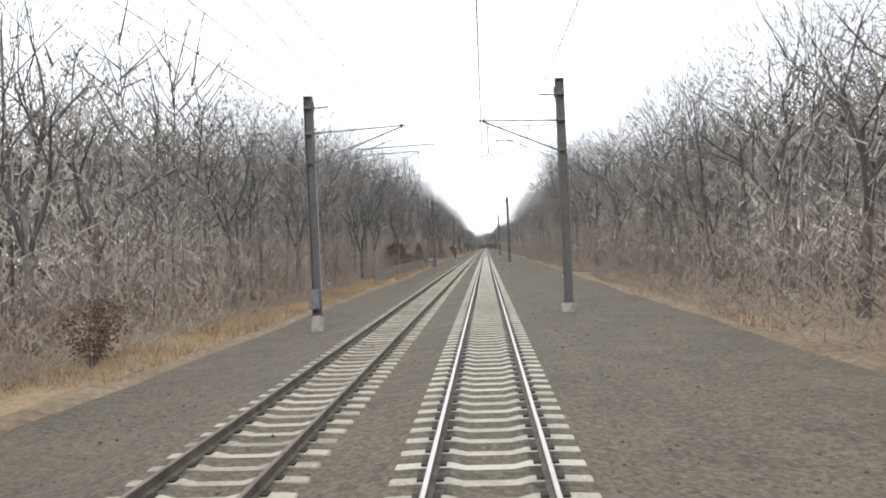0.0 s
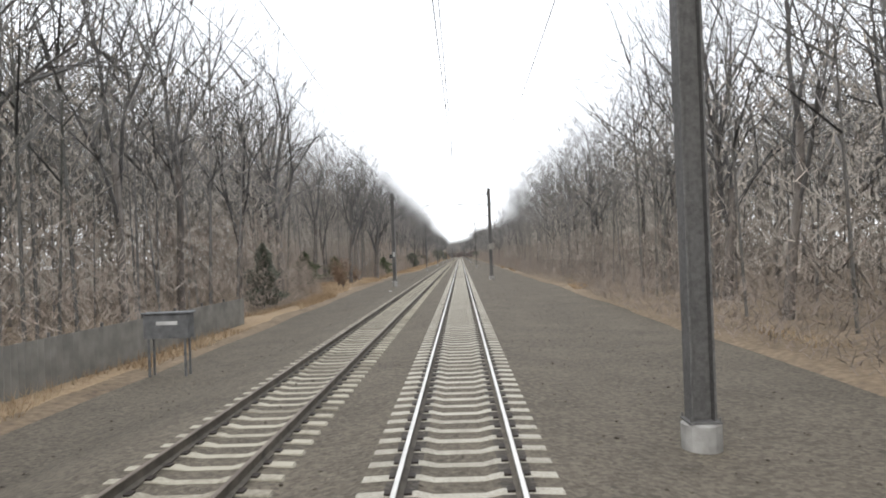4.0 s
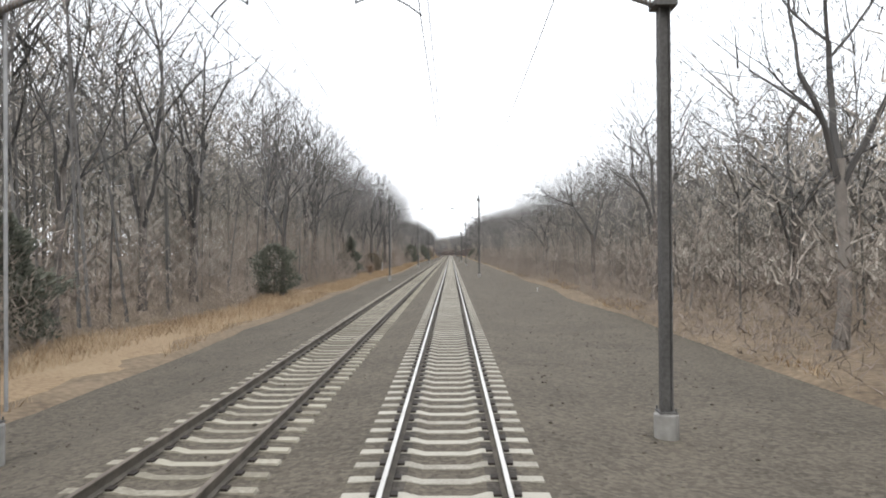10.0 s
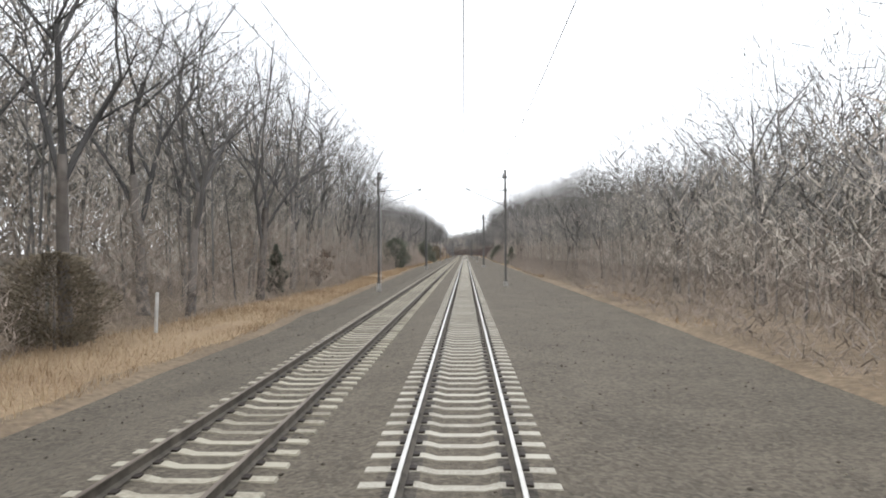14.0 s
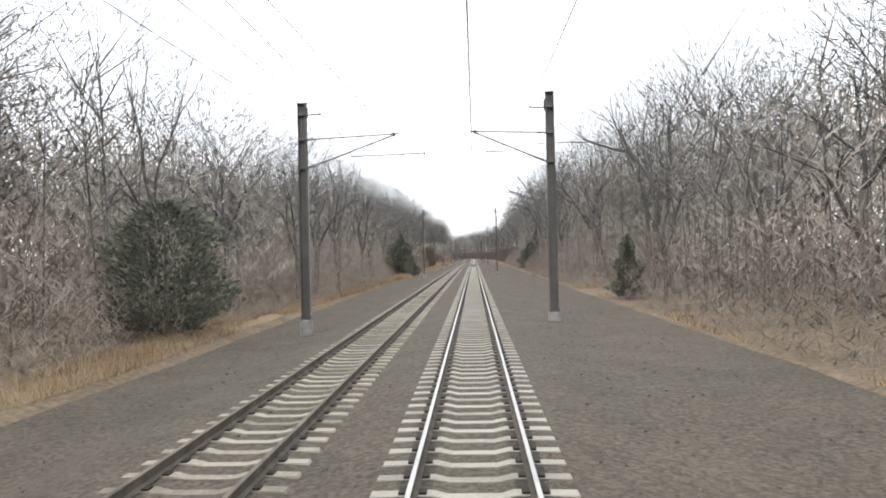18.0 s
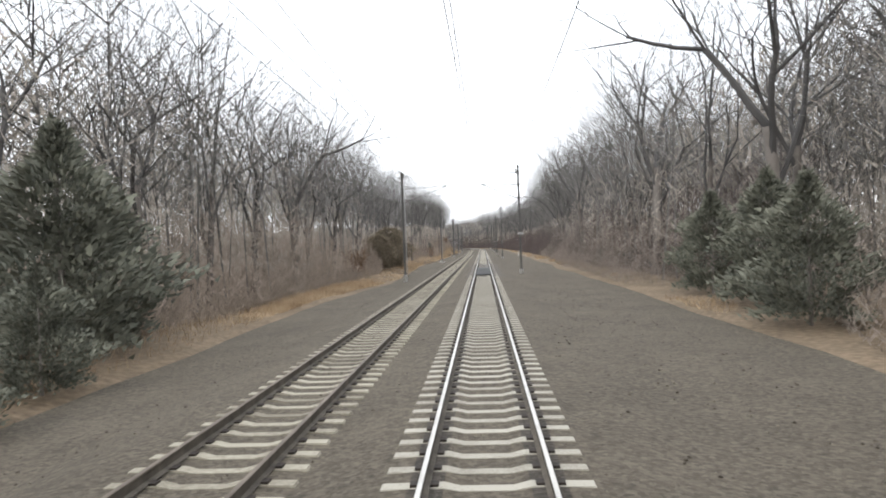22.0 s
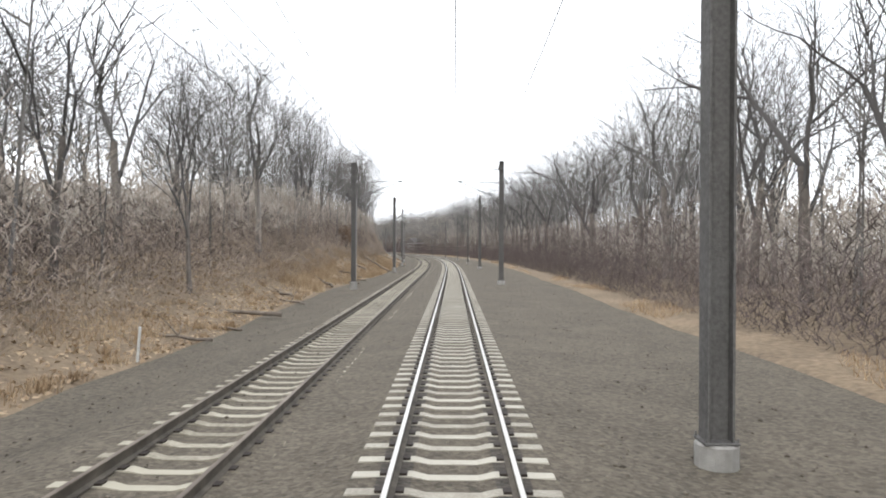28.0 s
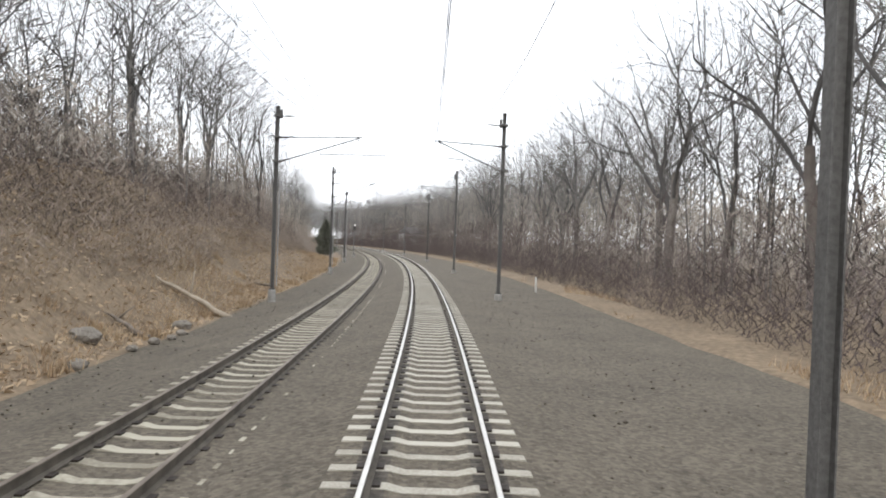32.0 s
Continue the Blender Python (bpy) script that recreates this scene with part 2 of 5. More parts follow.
M_STAIN = stuff_mat("oily_ballast", [(0.3, (0.053, 0.044, 0.036)), (0.7, (0.125, 0.106, 0.083))], 0.8, 0.8, bump=0.8, bump_scale=16, fine=9, clumps=14)
M_GALV_DULL = stuff_mat("dull_zinc", [(0.3, (0.185, 0.176, 0.158)), (0.7, (0.302, 0.287, 0.257))], 1.5, 0.8, 0.2)
M_GLASS = stuff_mat("window_glass", [(0.3, (0.02, 0.025, 0.03)), (0.7, (0.05, 0.055, 0.06))], 1.0, 0.08)
M_LAMP = stuff_mat("lit_lamp", [(0.3, (0.8, 0.8, 0.78)), (0.7, (0.9, 0.9, 0.88))], 1.0, 0.3)
M_LAMP.node_tree.nodes["Principled BSDF"].inputs["Emission Color"].default_value = (1.0, 0.95, 0.85, 1)
M_LAMP.node_tree.nodes["Principled BSDF"].inputs["Emission Strength"].default_value = 6.0
M_WOOD = stuff_mat("dead_wood", [(0.25, (0.088, 0.069, 0.055)), (0.75, (0.263, 0.226, 0.190))], 2.0, 0.95, stretch="object", bump=0.4, bump_scale=25)


# ---- mesh tools ----
def mesh_of(name, verts, faces, mats, idx=None, smooth=False):
    me = bpy.data.meshes.new(name)
    me.from_pydata([tuple(v) for v in verts], [], faces)
    for m in mats if isinstance(mats, (list, tuple)) else [mats]:
        me.materials.append(m)
    if idx is not None:
        me.polygons.foreach_set("material_index", idx)
    if smooth:
        me.polygons.foreach_set("use_smooth", [True] * len(me.polygons))
    me.update()
    return me


def piece(name, me, parent=None, m=None, label=""):
    ob = new(name, me)
    if parent is not None:
        ob.parent = parent
    if m is not None:
        ob.matrix_basis = m
    return tagged(ob, label)


def thing(name, m, label, category, group="", kind=""):
    ob = new(name)
    ob.empty_display_size = 0.3
    ob.matrix_basis = m
    return tagged(ob, label, category, group, kind)


class Build:
    """Collects vertices and faces for one mesh."""

    def __init__(self):
        self.v, self.f, self.i = [], [], []

    def tube(self, pts, radii, n=6, cap=True, mat=0):
        base = len(self.v)
        k = len(pts)
        for j, (p, r) in enumerate(zip(pts, radii)):
            a = Vector(pts[min(j + 1, k - 1)]) - Vector(pts[max(j - 1, 0)])
            a = a.normalized() if a.length > 1e-9 else Vector((0, 0, 1))
            ref = Vector((0, 0, 1)) if abs(a.z) < 0.9 else Vector((1, 0, 0))
            e = a.cross(ref).normalized()
            g = a.cross(e)
            p = Vector(p)
            if r <= 0:
                self.v.append(p)
                continue
            for q in range(n):
                w = 2 * math.pi * q / n
                self.v.append(p + (e * math.cos(w) + g * math.sin(w)) * r)
        pos = base
        for j in range(k - 1):
            last = radii[j + 1] <= 0
            for q in range(n):
                q2 = (q + 1) % n
                if last:
                    self.f.append((pos + q, pos + q2, pos + n))
                else:
                    self.f.append((pos + q, pos + q2, pos + n + q2, pos + n + q))
                self.i.append(mat)
            pos += n
        if cap:
            self.f.append(tuple(base + q for q in reversed(range(n))))
            self.i.append(mat)
            if radii[-1] > 0:
                self.f.append(tuple(pos + q for q in range(n)))
                self.i.append(mat)

    def box(self, c, size, mat=0, bev=0.0, m=None):
        x, y, z = (d / 2 for d in size)
        b = min(bev, x * 0.9, y * 0.9, z * 0.9)
        base = len(self.v)
        if b <= 0:
            pts = [(sx * x, sy * y, sz * z) for sz in (-1, 1) for sx, sy in ((-1, -1), (1, -1), (1, 1), (-1, 1))]
            fs = [(3, 2, 1, 0), (4, 5, 6, 7)] + [(k, (k + 1) % 4, 4 + (k + 1) % 4, 4 + k) for k in range(4)]
        else:
            ring = [(-x + b, -y), (x - b, -y), (x, -y + b), (x, y - b), (x - b, y), (-x + b, y), (-x, y - b), (-x, -y + b)]
            pts = [(px, py, -z) for px, py in ring] + [(px, py, z - b) for px, py in ring]
            pts += [(px * (x - b) / x, py * (y - b) / y, z) for px, py in ring]
            fs = [tuple(reversed(range(8)))] + [tuple(range(16, 24))]
            for L in (0, 8):
                fs += [(L + k, L + (k + 1) % 8, L + 8 + (k + 1) % 8, L + 8 + k) for k in range(8)]
        for p in pts:
            p = Vector(p)
            self.v.append((m @ p if m else p) + Vector(c))
        for f in fs:
            self.f.append(tuple(base + k for k in f))
            self.i.append(mat)

    def add(self, verts, faces, mat=0):
        base = len(self.v)
        self.v.extend(verts)
        for f in faces:
            self.f.append(tuple(base + k for k in f))
            self.i.append(mat)

    def mesh(self, name, mats, smooth=False):
        return mesh_of(name, self.v, self.f, mats, self.i, smooth)


def wob(x, y=0.0, z=0.0):
    return noise.noise(Vector((x, y, z)))


# ---- ground ----
S_MIN, S_MAX = -60.0, 1500.0


def left_u(s):
    """Middle of the left-hand track, which draws away in the bend."""
    return -3.77 - 0.34 * min(1, max(0, (s - 730) / 70))


def left_z(s):
    return -0.14 - 0.10 * min(1, max(0, (s - 730) / 70))


def hill(s, u):
    """Height of the ground over the rails at s, u."""
    z = float(np.interp(u, [-9.5, -7.6, -6.0], [-0.98, -0.92, -0.50])) + 0.10 * wob(s * 0.08, u * 0.12) + 0.05 * wob(s * 0.5, u * 0.5, 3)
    if u < -10:
        z += 0.25 * min(1, (-10 - u) / 5)
    if u > 9:
        z += 0.2 * min(1, (u - 9) / 5)
    rise = min(1, max(0, (s - 725) / 120)) * (1 - min(1, max(0, (s - 930) / 60)))
    if u < -9.6 and rise > 0:
        f = min(1, (-9.6 - u) / 9.5)
        z += rise * 6.0 * (f * f * (3 - 2 * f)) * (1 + 0.18 * wob(s * 0.06, u * 0.2, 7))
    return z


def sheet(name, s_vals, u_fun, z_fun, mat, label, category, second=()):
    n = len(u_fun(s_vals[0]))
    verts, faces, idx = [], [], []
    for s in s_vals:
        verts += [line(s, u, z_fun(s, u, k)) for k, u in enumerate(u_fun(s))]
    for a in range(len(s_vals) - 1):
        for k in range(n - 1):
            q = a * n + k
            faces.append((q, q + 1, q + n + 1, q + n))
            idx.append(1 if k in second else 0)
    ob = new(name, mesh_of(name, verts, faces, mat, idx, smooth=True))
    return tagged(ob, label, category, kind="structure")


def bed_left(s):
    """Outer edge of the bare stone and dirt beside the left-hand track."""
    mid = np.interp(s, [0, 60, 90, 120, 190, 230, 260, 340, 365, 390, 430, 480, 540, 570, 610, 630, 650, 680, 760, 800, 830, 900],
                    [-10.8, -10.6, -9.9, -10.4, -11.8, -11.8, -9.8, -10.2, -9.1, -9.3, -10.0, -10.9, -11.5, -10.6, -11.0, -9.2, -9.6, -11.0, -9.5, -10.4, -9.0, -9.0])
    return float(mid) + 0.35 * wob(s * 0.11) + 0.2 * wob(s * 0.7)


OWN_U = [-2.0, -1.45, -1.3, -0.95, -0.52, -0.32, 0.32, 0.52, 0.95, 1.3, 1.45, 1.9]
OWN_Z = [-0.32, -0.25, -0.222, -0.200, -0.200, -0.242, -0.242, -0.200, -0.200, -0.222, -0.25, -0.275]


def bed_right(s):
    return 8.9 + 0.7 * wob(s * 0.06, 5) + 0.3 * wob(s * 0.6, 5)


S_ROWS = np.arange(S_MIN, S_MAX + 1, 2.5)
def bed_cuts(s):
    a = left_u(s)
    return [bed_left(s), -7.6, -6.6, a - 1.95, a - 1.28, a - 0.86, a - 0.52, a - 0.32, a + 0.32, a + 0.52, a + 0.9, a + 1.3] + OWN_U + [2.6, 3.4, 5.0, 7.0, bed_right(s)]


def bed_heights(s, u, k):
    a, late = left_z(s), 0.03 * min(1, max(0, (s - 690) / 60))
    left = [-0.98, -0.92, -0.62, a - 0.25, a - 0.212, a - 0.200, a - 0.213, a - 0.241, a - 0.241, a - 0.213, a - 0.210 + late, a - 0.235 + late]
    if 3 < k < 12:
        return left[k] + 0.009 * wob(s * 0.15, k * 0.4, 3) + 0.005 * wob(s, k)
    z = (left + OWN_Z + [-0.36, -0.46, -0.50, -0.50, -0.55])[k]
    return z + (0.005 * wob(s, k) if 11 < k < 24 else 0.03 * wob(s * 0.4, u))


sheet("ballast", S_ROWS, bed_cuts, bed_heights, [M_BALLAST, M_BALLAST_DARK], "grey-brown crushed stone ballast, darker along the rails", "ballast", second=(15, 19))
U_L = [-170, -110, -70, -45, -32, -26, -22, -19.5, -17.5]
U_R = [9.2, 10.2, 11.5, 13, 15, 18, 22, 30, 45, 75, 120, 170]
sheet("ground_left", S_ROWS, lambda s: U_L + [bed_left(s) + d for d in (-4.2, -3.0, -2.0, -1.2, -0.5, 0.35)], lambda s, u, k: hill(s, u) if k < 14 else -1.12, M_VERGE, "brown leaf litter and dirt verge below winter trees", "ground")
sheet("ground_right", S_ROWS, lambda s: [bed_right(s) - 0.35] + U_R, lambda s, u, k: hill(s, u) if k else -0.66, M_VERGE, "brown leaf litter and dirt verge below winter trees", "ground")
far = Build()
far.add([(-4000, -4000, -2.0), (4000, -4000, -2.0), (4000, 4000, -2.0), (-4000, 4000, -2.0)], [(0, 1, 2, 3)])
tagged(new("ground", far.mesh("ground", M_VERGE)), "brown winter ground reaching to the horizon", "ground", kind="structure")


# ---- trees ----
def tree_meshes(seed, H, bare, spread):
    """Bare broad-leaved tree that forks upwards: trunk mesh, and crown mesh of limbs and twigs."""
    rnd = random.Random(seed)
    tr, cr = Build(), Build()

    def grow(p, w, ln, r, level):
        segs = (5, 4, 3, 3, 2, 1, 1)[level]
        sides = (7, 5, 4, 3, 3, 3, 3)[level]
        bend = 0.07 if level == 0 else 0.16
        pts = [p.copy()]
        for _ in range(segs):
            lift = 0.0 if level == 0 else 0.05
            w = (w + Vector((rnd.uniform(-bend, bend), rnd.uniform(-bend, bend), rnd.uniform(-bend, bend) * 0.5 + lift))).normalized()
            pts.append(pts[-1] + w * (ln / segs))
        tip = r * (0.72 if level < 3 else 0.6)
        rad = [r + (tip - r) * k / segs for k in range(segs + 1)]
        if level == 0:
            rad[0] *= 1.35
        if level == 6:
            rad[-1] = 0
        (tr if level == 0 else cr).tube(pts, rad, sides, cap=False)
        if level == 6:
            return
        forks = (3, 3, 3, 3, 3, 2)[level]
        turn = rnd.uniform(0, 6.28)
        for k in range(forks):
            a = turn + k * 2 * math.pi / forks + rnd.uniform(-0.5, 0.5)
            off = spread * rnd.uniform(0.55, 1.25) * (1.15 if level else 0.8)
            ref = Vector((1, 0, 0)) if abs(w.x) < 0.8 else Vector((0, 1, 0))
            e = w.cross(ref).normalized()
            g = w.cross(e)
            w2 = (w + (e * math.cos(a) + g * math.sin(a)) * off + Vector((0, 0, 0.09))).normalized()
            at = 1.0 if k == 0 else rnd.uniform(0.55, 1.0)
            q = at * segs
            i = min(int(q), segs - 1)
            st = pts[i].lerp(pts[i + 1], q - i)
            grow(st, w2, ln * (0.62 if level == 0 else rnd.uniform(0.62, 0.86)), tip * rnd.uniform(0.55, 0.8), level + 1)

    grow(Vector((0, 0, -0.4)), Vector((rnd.uniform(-0.05, 0.05), rnd.uniform(-0.05, 0.05), 1)), H * bare, H * 0.0125, 0)
    return tr.mesh("trunk", M_BARK, True), cr.mesh("crown", M_TWIG)


TREES = [(17.0, tree_meshes(sd, 17.0, bare, sp)) for sd, bare, sp in ((11, 0.34, 0.60), (12, 0.30, 0.68), (13, 0.38, 0.55), (14, 0.48, 0.40), (15, 0.36, 0.62), (16, 0.45, 0.46), (17, 0.28, 0.72))]
TOPS = [max(v.co.z for v in c.vertices) for h, (t, c) in TREES]
rng = random.Random(5)


def plant(kind, s, u, size, label, turn=None):
    h, (tm, cm) = TREES[kind]
    p = line(s, u, hill(s, u) + 0.05)
    e = thing("tree", pose(p.x, p.y, p.z, 0, 0, rng.uniform(0, 360) if turn is None else turn) @ Matrix.Scale(size / TOPS[kind], 4), label, "tree", "bare trees along the line")
    piece("trunk", tm, e)
    piece("crown", cm, e)


TALL = "tall bare winter tree with grey bark and spreading twigs"
SLIM = "slender bare winter tree with upright grey branches"


def bay(s, spots):
    """How far the wood draws back round clearings and lone conifers: spots are (metres along, half length, depth)."""
    return max(d * max(0.0, 1 - abs(s - m) / h) for m, h, d in spots)


BAYS_LEFT = ((371, 7, 1.6), (706, 46, 4.2), (577, 27, 5.2), (664, 14, 2.0), (559, 8, 2.6), (229, 11, 2.6), (184, 24, 7.5), (301, 10, 2.6), (272, 8, 2.0), (352, 11, 3.0), (484, 9, 2.4), (110, 9, 1.8))
BAYS_RIGHT = ((595, 16, 4.6), (506, 9, 2.0))


def edge_left(s):
    """Edge of the wood on the left."""
    return min(-bay(s, BAYS_LEFT) - 14.5 + 1.6 * wob(s * 0.03, 2) + 2.6 * max(0, 1 - abs(s - 545) / 70), bed_left(s) - 1.4)


def edge_right(s):
    return 11.0 + 1.2 * wob(s * 0.035, 9) + 7.0 * min(1, max(0, (s - 640) / 160)) + bay(s, BAYS_RIGHT)


def crown_height(s, left):
    """Height of the wood's crowns along the line."""
    if left:
        return 2.0 * wob(s * 0.02, 1) + 1.21 * float(np.interp(s, [0, 60, 100, 140, 200, 240, 290, 470, 500, 560, 600, 690, 740, 800, 1000], [15.5, 17, 20, 22, 24, 24, 22, 22, 15, 15, 19, 19, 21, 16, 15]))
    return 2.0 * wob(s * 0.025, 4) + float(np.interp(s, [600, 720], [1.2, 1.22])) * float(np.interp(s, [0, 60, 100, 160, 240, 275, 400, 470, 515, 640, 700, 1400], [14.5, 15, 17.5, 18.5, 17.5, 13, 12.5, 13, 18.5, 19, 21, 21]))


s = 6.0
while s < 1010:
    for left in (True, False):
        e = edge_left(s) if left else edge_right(s)
        k = rng.randrange(7)
        h = crown_height(s, left) * rng.uniform(0.85, 1.12)
        plant(k, s + rng.uniform(-2.5, 2.5), e + (-1 if left else 1) * rng.uniform(1.8, 6.5), h, SLIM if k in (3, 5) else TALL)
    s += 9.0
s = 622.0
while s < 940:      # straight slender trunks in the open wood before and round the bend
    for left in (True, False):
        k = rng.choice((3, 5, 3, 2))
        e = edge_left(s) if left else edge_right(s)
        plant(k, s + rng.uniform(-2, 2), e + (-1 if left else 1) * rng.uniform(3.0, 22.0), crown_height(s, left) * rng.uniform(0.8, 1.05), SLIM)
    s += 9.5
for k, s, u, h in ((0, 188, -15.0, 22), (4, 199, -15.5, 22), (1, 211, -14.5, 21), (4, 372, -14.8, 22), (0, 384, -15.2, 22), (1, 396, -15.0, 21), (1, 78, -14.5, 15.5), (0, 90, -15.0, 16), (3, 103, 13.5, 23), (5, 108, 14.5, 22), (3, 112, 13.5, 21),
                   (1, 100, -13.2, 14.5), (0, 205, -13.5, 18), (4, 300, -14, 17.5), (6, 300, 12, 13), (6, 598, 14.5, 24), (2, 498, 12.5, 13.5), (3, 136, 15, 27), (5, 141, 16.5, 28), (3, 145, 15.5, 25), (6, 655, -17, 14), (4, 716, -16, 15), (3, 775, -13.6, 14)):
    plant(k, s, u, h, TALL)


def tri_mesh(name, P, mat):
    """Mesh of loose triangles from an array (n, 3, 3)."""
    n = len(P)
    me = bpy.data.meshes.new(name)
    me.vertices.add(3 * n)
    me.vertices.foreach_set("co", P.reshape(-1).astype(np.float32))
    me.loops.add(3 * n)
    me.loops.foreach_set("vertex_index", np.arange(3 * n, dtype=np.int32))
    me.polygons.add(n)
    me.polygons.foreach_set("loop_start", np.arange(0, 3 * n, 3, dtype=np.int32))
    me.materials.append(mat)
    me.update(calc_edges=True)
    me.validate()
    return me


nr = np.random.RandomState(7)


def lines(s, u, z):
    th = np.interp(s, _s, _th)
    return np.stack([np.interp(s, _s, _x) + u * np.cos(th), np.interp(s, _s, _y) + u * np.sin(th), z], -1)


def hills(s, u):
    z = np.where(u < 0, np.interp(u, [-15, -10], [-0.73, -0.95]), -0.35)
    rise = np.clip((s - 725) / 120, 0, 1) * (1 - np.clip((s - 930) / 60, 0, 1))
    f = np.clip((-9.6 - u) / 9.5, 0, 1)
    return z + rise * 6.0 * f * f * (3 - 2 * f)


GRID = np.arange(-20.0, 1400.0, 2.0)
EDGE = {sg: np.array([edge_left(a) if sg < 0 else edge_right(a) for a in GRID]) for sg in (-1, 1)}
HIGH = {sg: np.array([crown_height(a, sg < 0) for a in GRID]) for sg in (-1, 1)}


def sprays(base, way, length, width):
    """Thin pointed triangles from base along way."""
    way = way / np.linalg.norm(way, axis=1, keepdims=True)
    r = nr.normal(size=way.shape)
    side = np.cross(way, r)
    side = side / np.linalg.norm(side, axis=1, keepdims=True) * width[:, None] / 2
    return np.stack([base - side, base + side, base + way * length[:, None]], 1)


def thin(sg, s):
    """Where the wood is open enough to see the sky between its trunks."""
    if sg != -1:
        return nr.uniform(0, 1, len(s)) < np.interp(s, [620, 700, 1000, 1060], [1.0, 0.75, 0.75, 1.0])
    return nr.uniform(0, 1, len(s)) < np.interp(s, [615, 650, 800, 860], [1.0, 0.62, 0.62, 0.75])


def woods(name, sg, count, each, label):
    """The depth of the wood behind its edge: crowns of many loose twigs and their stems, in one mesh."""
    s = nr.uniform(-10, 1330, count)
    s = s[thin(sg, s)]
    count = len(s)
    d = 1.5 + 39 * nr.uniform(0, 1, count) ** 1.5
    u = np.interp(s, GRID, EDGE[sg]) + sg * d
    H = np.interp(s, GRID, HIGH[sg]) * nr.uniform(0.8, 1.12, count)
    open_ = np.interp(s, [630, 700, 945, 990], [0.0, 0.8, 0.8, 0.0])
    base = lines(s, u, hills(s, u) - 0.3)
    parts = []
    lean = nr.normal(0, 0.04, (count, 2))
    for q in range(2):
        w = np.stack([lean[:, 0], lean[:, 1], np.ones(count)], -1)
        parts.append(sprays(base, w, H * 0.85, H * 0.007))
    i = np.repeat(np.arange(count), 14)
    n = len(i)
    a, up = nr.uniform(0, 2 * np.pi, n), nr.uniform(0.5, 1.6, n)
    c = base[i] + np.stack([lean[i, 0], lean[i, 1], np.ones(n)], -1) * (H[i] * nr.uniform(0.3, 0.68, n))[:, None]
    parts.append(sprays(c, np.stack([np.cos(a), np.sin(a), up], -1), H[i] * nr.uniform(0.16, 0.34, n), H[i] * 0.0045))
    i = np.repeat(np.arange(count), each)
    n = len(i)
    g = nr.normal(size=(n, 3))
    g /= np.linalg.norm(g, axis=1, keepdims=True)
    rad = nr.uniform(0.25, 1, n) ** 0.5
    R = H[i] * 0.24
    c = np.stack([g[:, 0] * R * rad, g[:, 1] * R * rad, H[i] * (0.60 + 0.12 * open_[i] + (0.37 - 0.12 * open_[i]) * g[:, 2] * rad)], -1) + base[i]
    way = np.stack([g[:, 0], g[:, 1], np.abs(g[:, 2]) * 0.5 + nr.uniform(-0.3, 1.0, n)], -1)
    parts.append(sprays(c, way, nr.uniform(0.6, 1.9, n), nr.uniform(0.02, 0.05, n) * (0.5 + d[i] / 14)))
    return tagged(new(name, tri_mesh(name, np.concatenate(parts), M_WOODS)), label, "woods", kind="stuff")


woods("woods_left", -1, 2100, 390, "dense grey bare winter wood behind its edge")
woods("woods_right", 1, 2100, 390, "dense grey bare winter wood behind its edge")


def brush(name, mat, n, lo, hi, near, deep, top, label, sg, width=(0.016, 0.05)):
    """Thick bare undergrowth of thin shoots; near and deep are metres from the edge of the wood."""
    s = nr.uniform(lo, hi, n)
    s = s[thin(sg, s)]
    n = len(s)
    d = near + (deep - near) * nr.uniform(0, 1, n) ** 1.8
    u = np.interp(s, GRID, EDGE[sg]) + (1 if sg > 0 else -1) * d
    hmax = top * (0.65 + 0.5 * np.interp(s, GRID, [wob(a * 0.11, sg * 3, top) for a in GRID]))
    if top > 6.9:
        hmax = hmax * np.interp(s, [640, 700, 945, 990], [1.0, 0.75, 0.75, 1.0])
    hmax = hmax * np.clip(0.35 + (d - near) / 3.5, 0, 1)
    z0 = hmax * nr.uniform(0, 0.92, n) ** 1.2 - 0.1
    base = lines(s, u, hills(s, u) + z0)
    way = np.stack([nr.normal(0, 0.95, n), nr.normal(0, 0.95, n), np.ones(n)], -1)
    ln = nr.uniform(0.07, 0.25, n) * hmax + 0.14
    return tagged(new(name, tri_mesh(name, sprays(base, way, ln, nr.uniform(*width, n) * (1 + d / 16)), mat)), label, "undergrowth", kind="stuff")


brush("undergrowth_left", M_BRUSH, 330000, -5, 1150, -1.0, 16, 8.5, "dense grey-brown bare undergrowth at the edge of the wood", -1)
brush("undergrowth_right", M_BRUSH_GREY, 290000, -5, 1180, -1.7, 14, 7.0, "dense grey-brown bare undergrowth at the edge of the wood", 1)
EDGE[2] = np.interp(GRID, [600, 680, 780], [13.5, 13.0, 10.9])
brush("thicket", M_BRUSH_RED, 170000, 600, 1180, 0.0, 5.5, 12.0, "dense red-brown bare thicket beside the track", 2, (0.016, 0.045))
brush("bank_brush", M_BRUSH_TAN, 90000, 740, 960, -1.6, 9, 3.2, "low tan-brown brush on the bank", -1, (0.016, 0.04))
brush("bank_thicket", M_BRUSH_RED, 75000, 740, 970, 0.5, 12, 6.2, "red-brown brush on top of the bank", -1, (0.016, 0.04))
brush("deep_brush", M_BRUSH, 45000, 630, 830, 9, 48, 6.2, "grey-brown brush deep in the open wood", -1, (0.05, 0.10))
brush("russet_brush", M_BRUSH_TAN, 75000, 560, 745, -0.8, 9, 6.5, "tan-brown bare brush at the foot of the wood", -1, (0.016, 0.045))


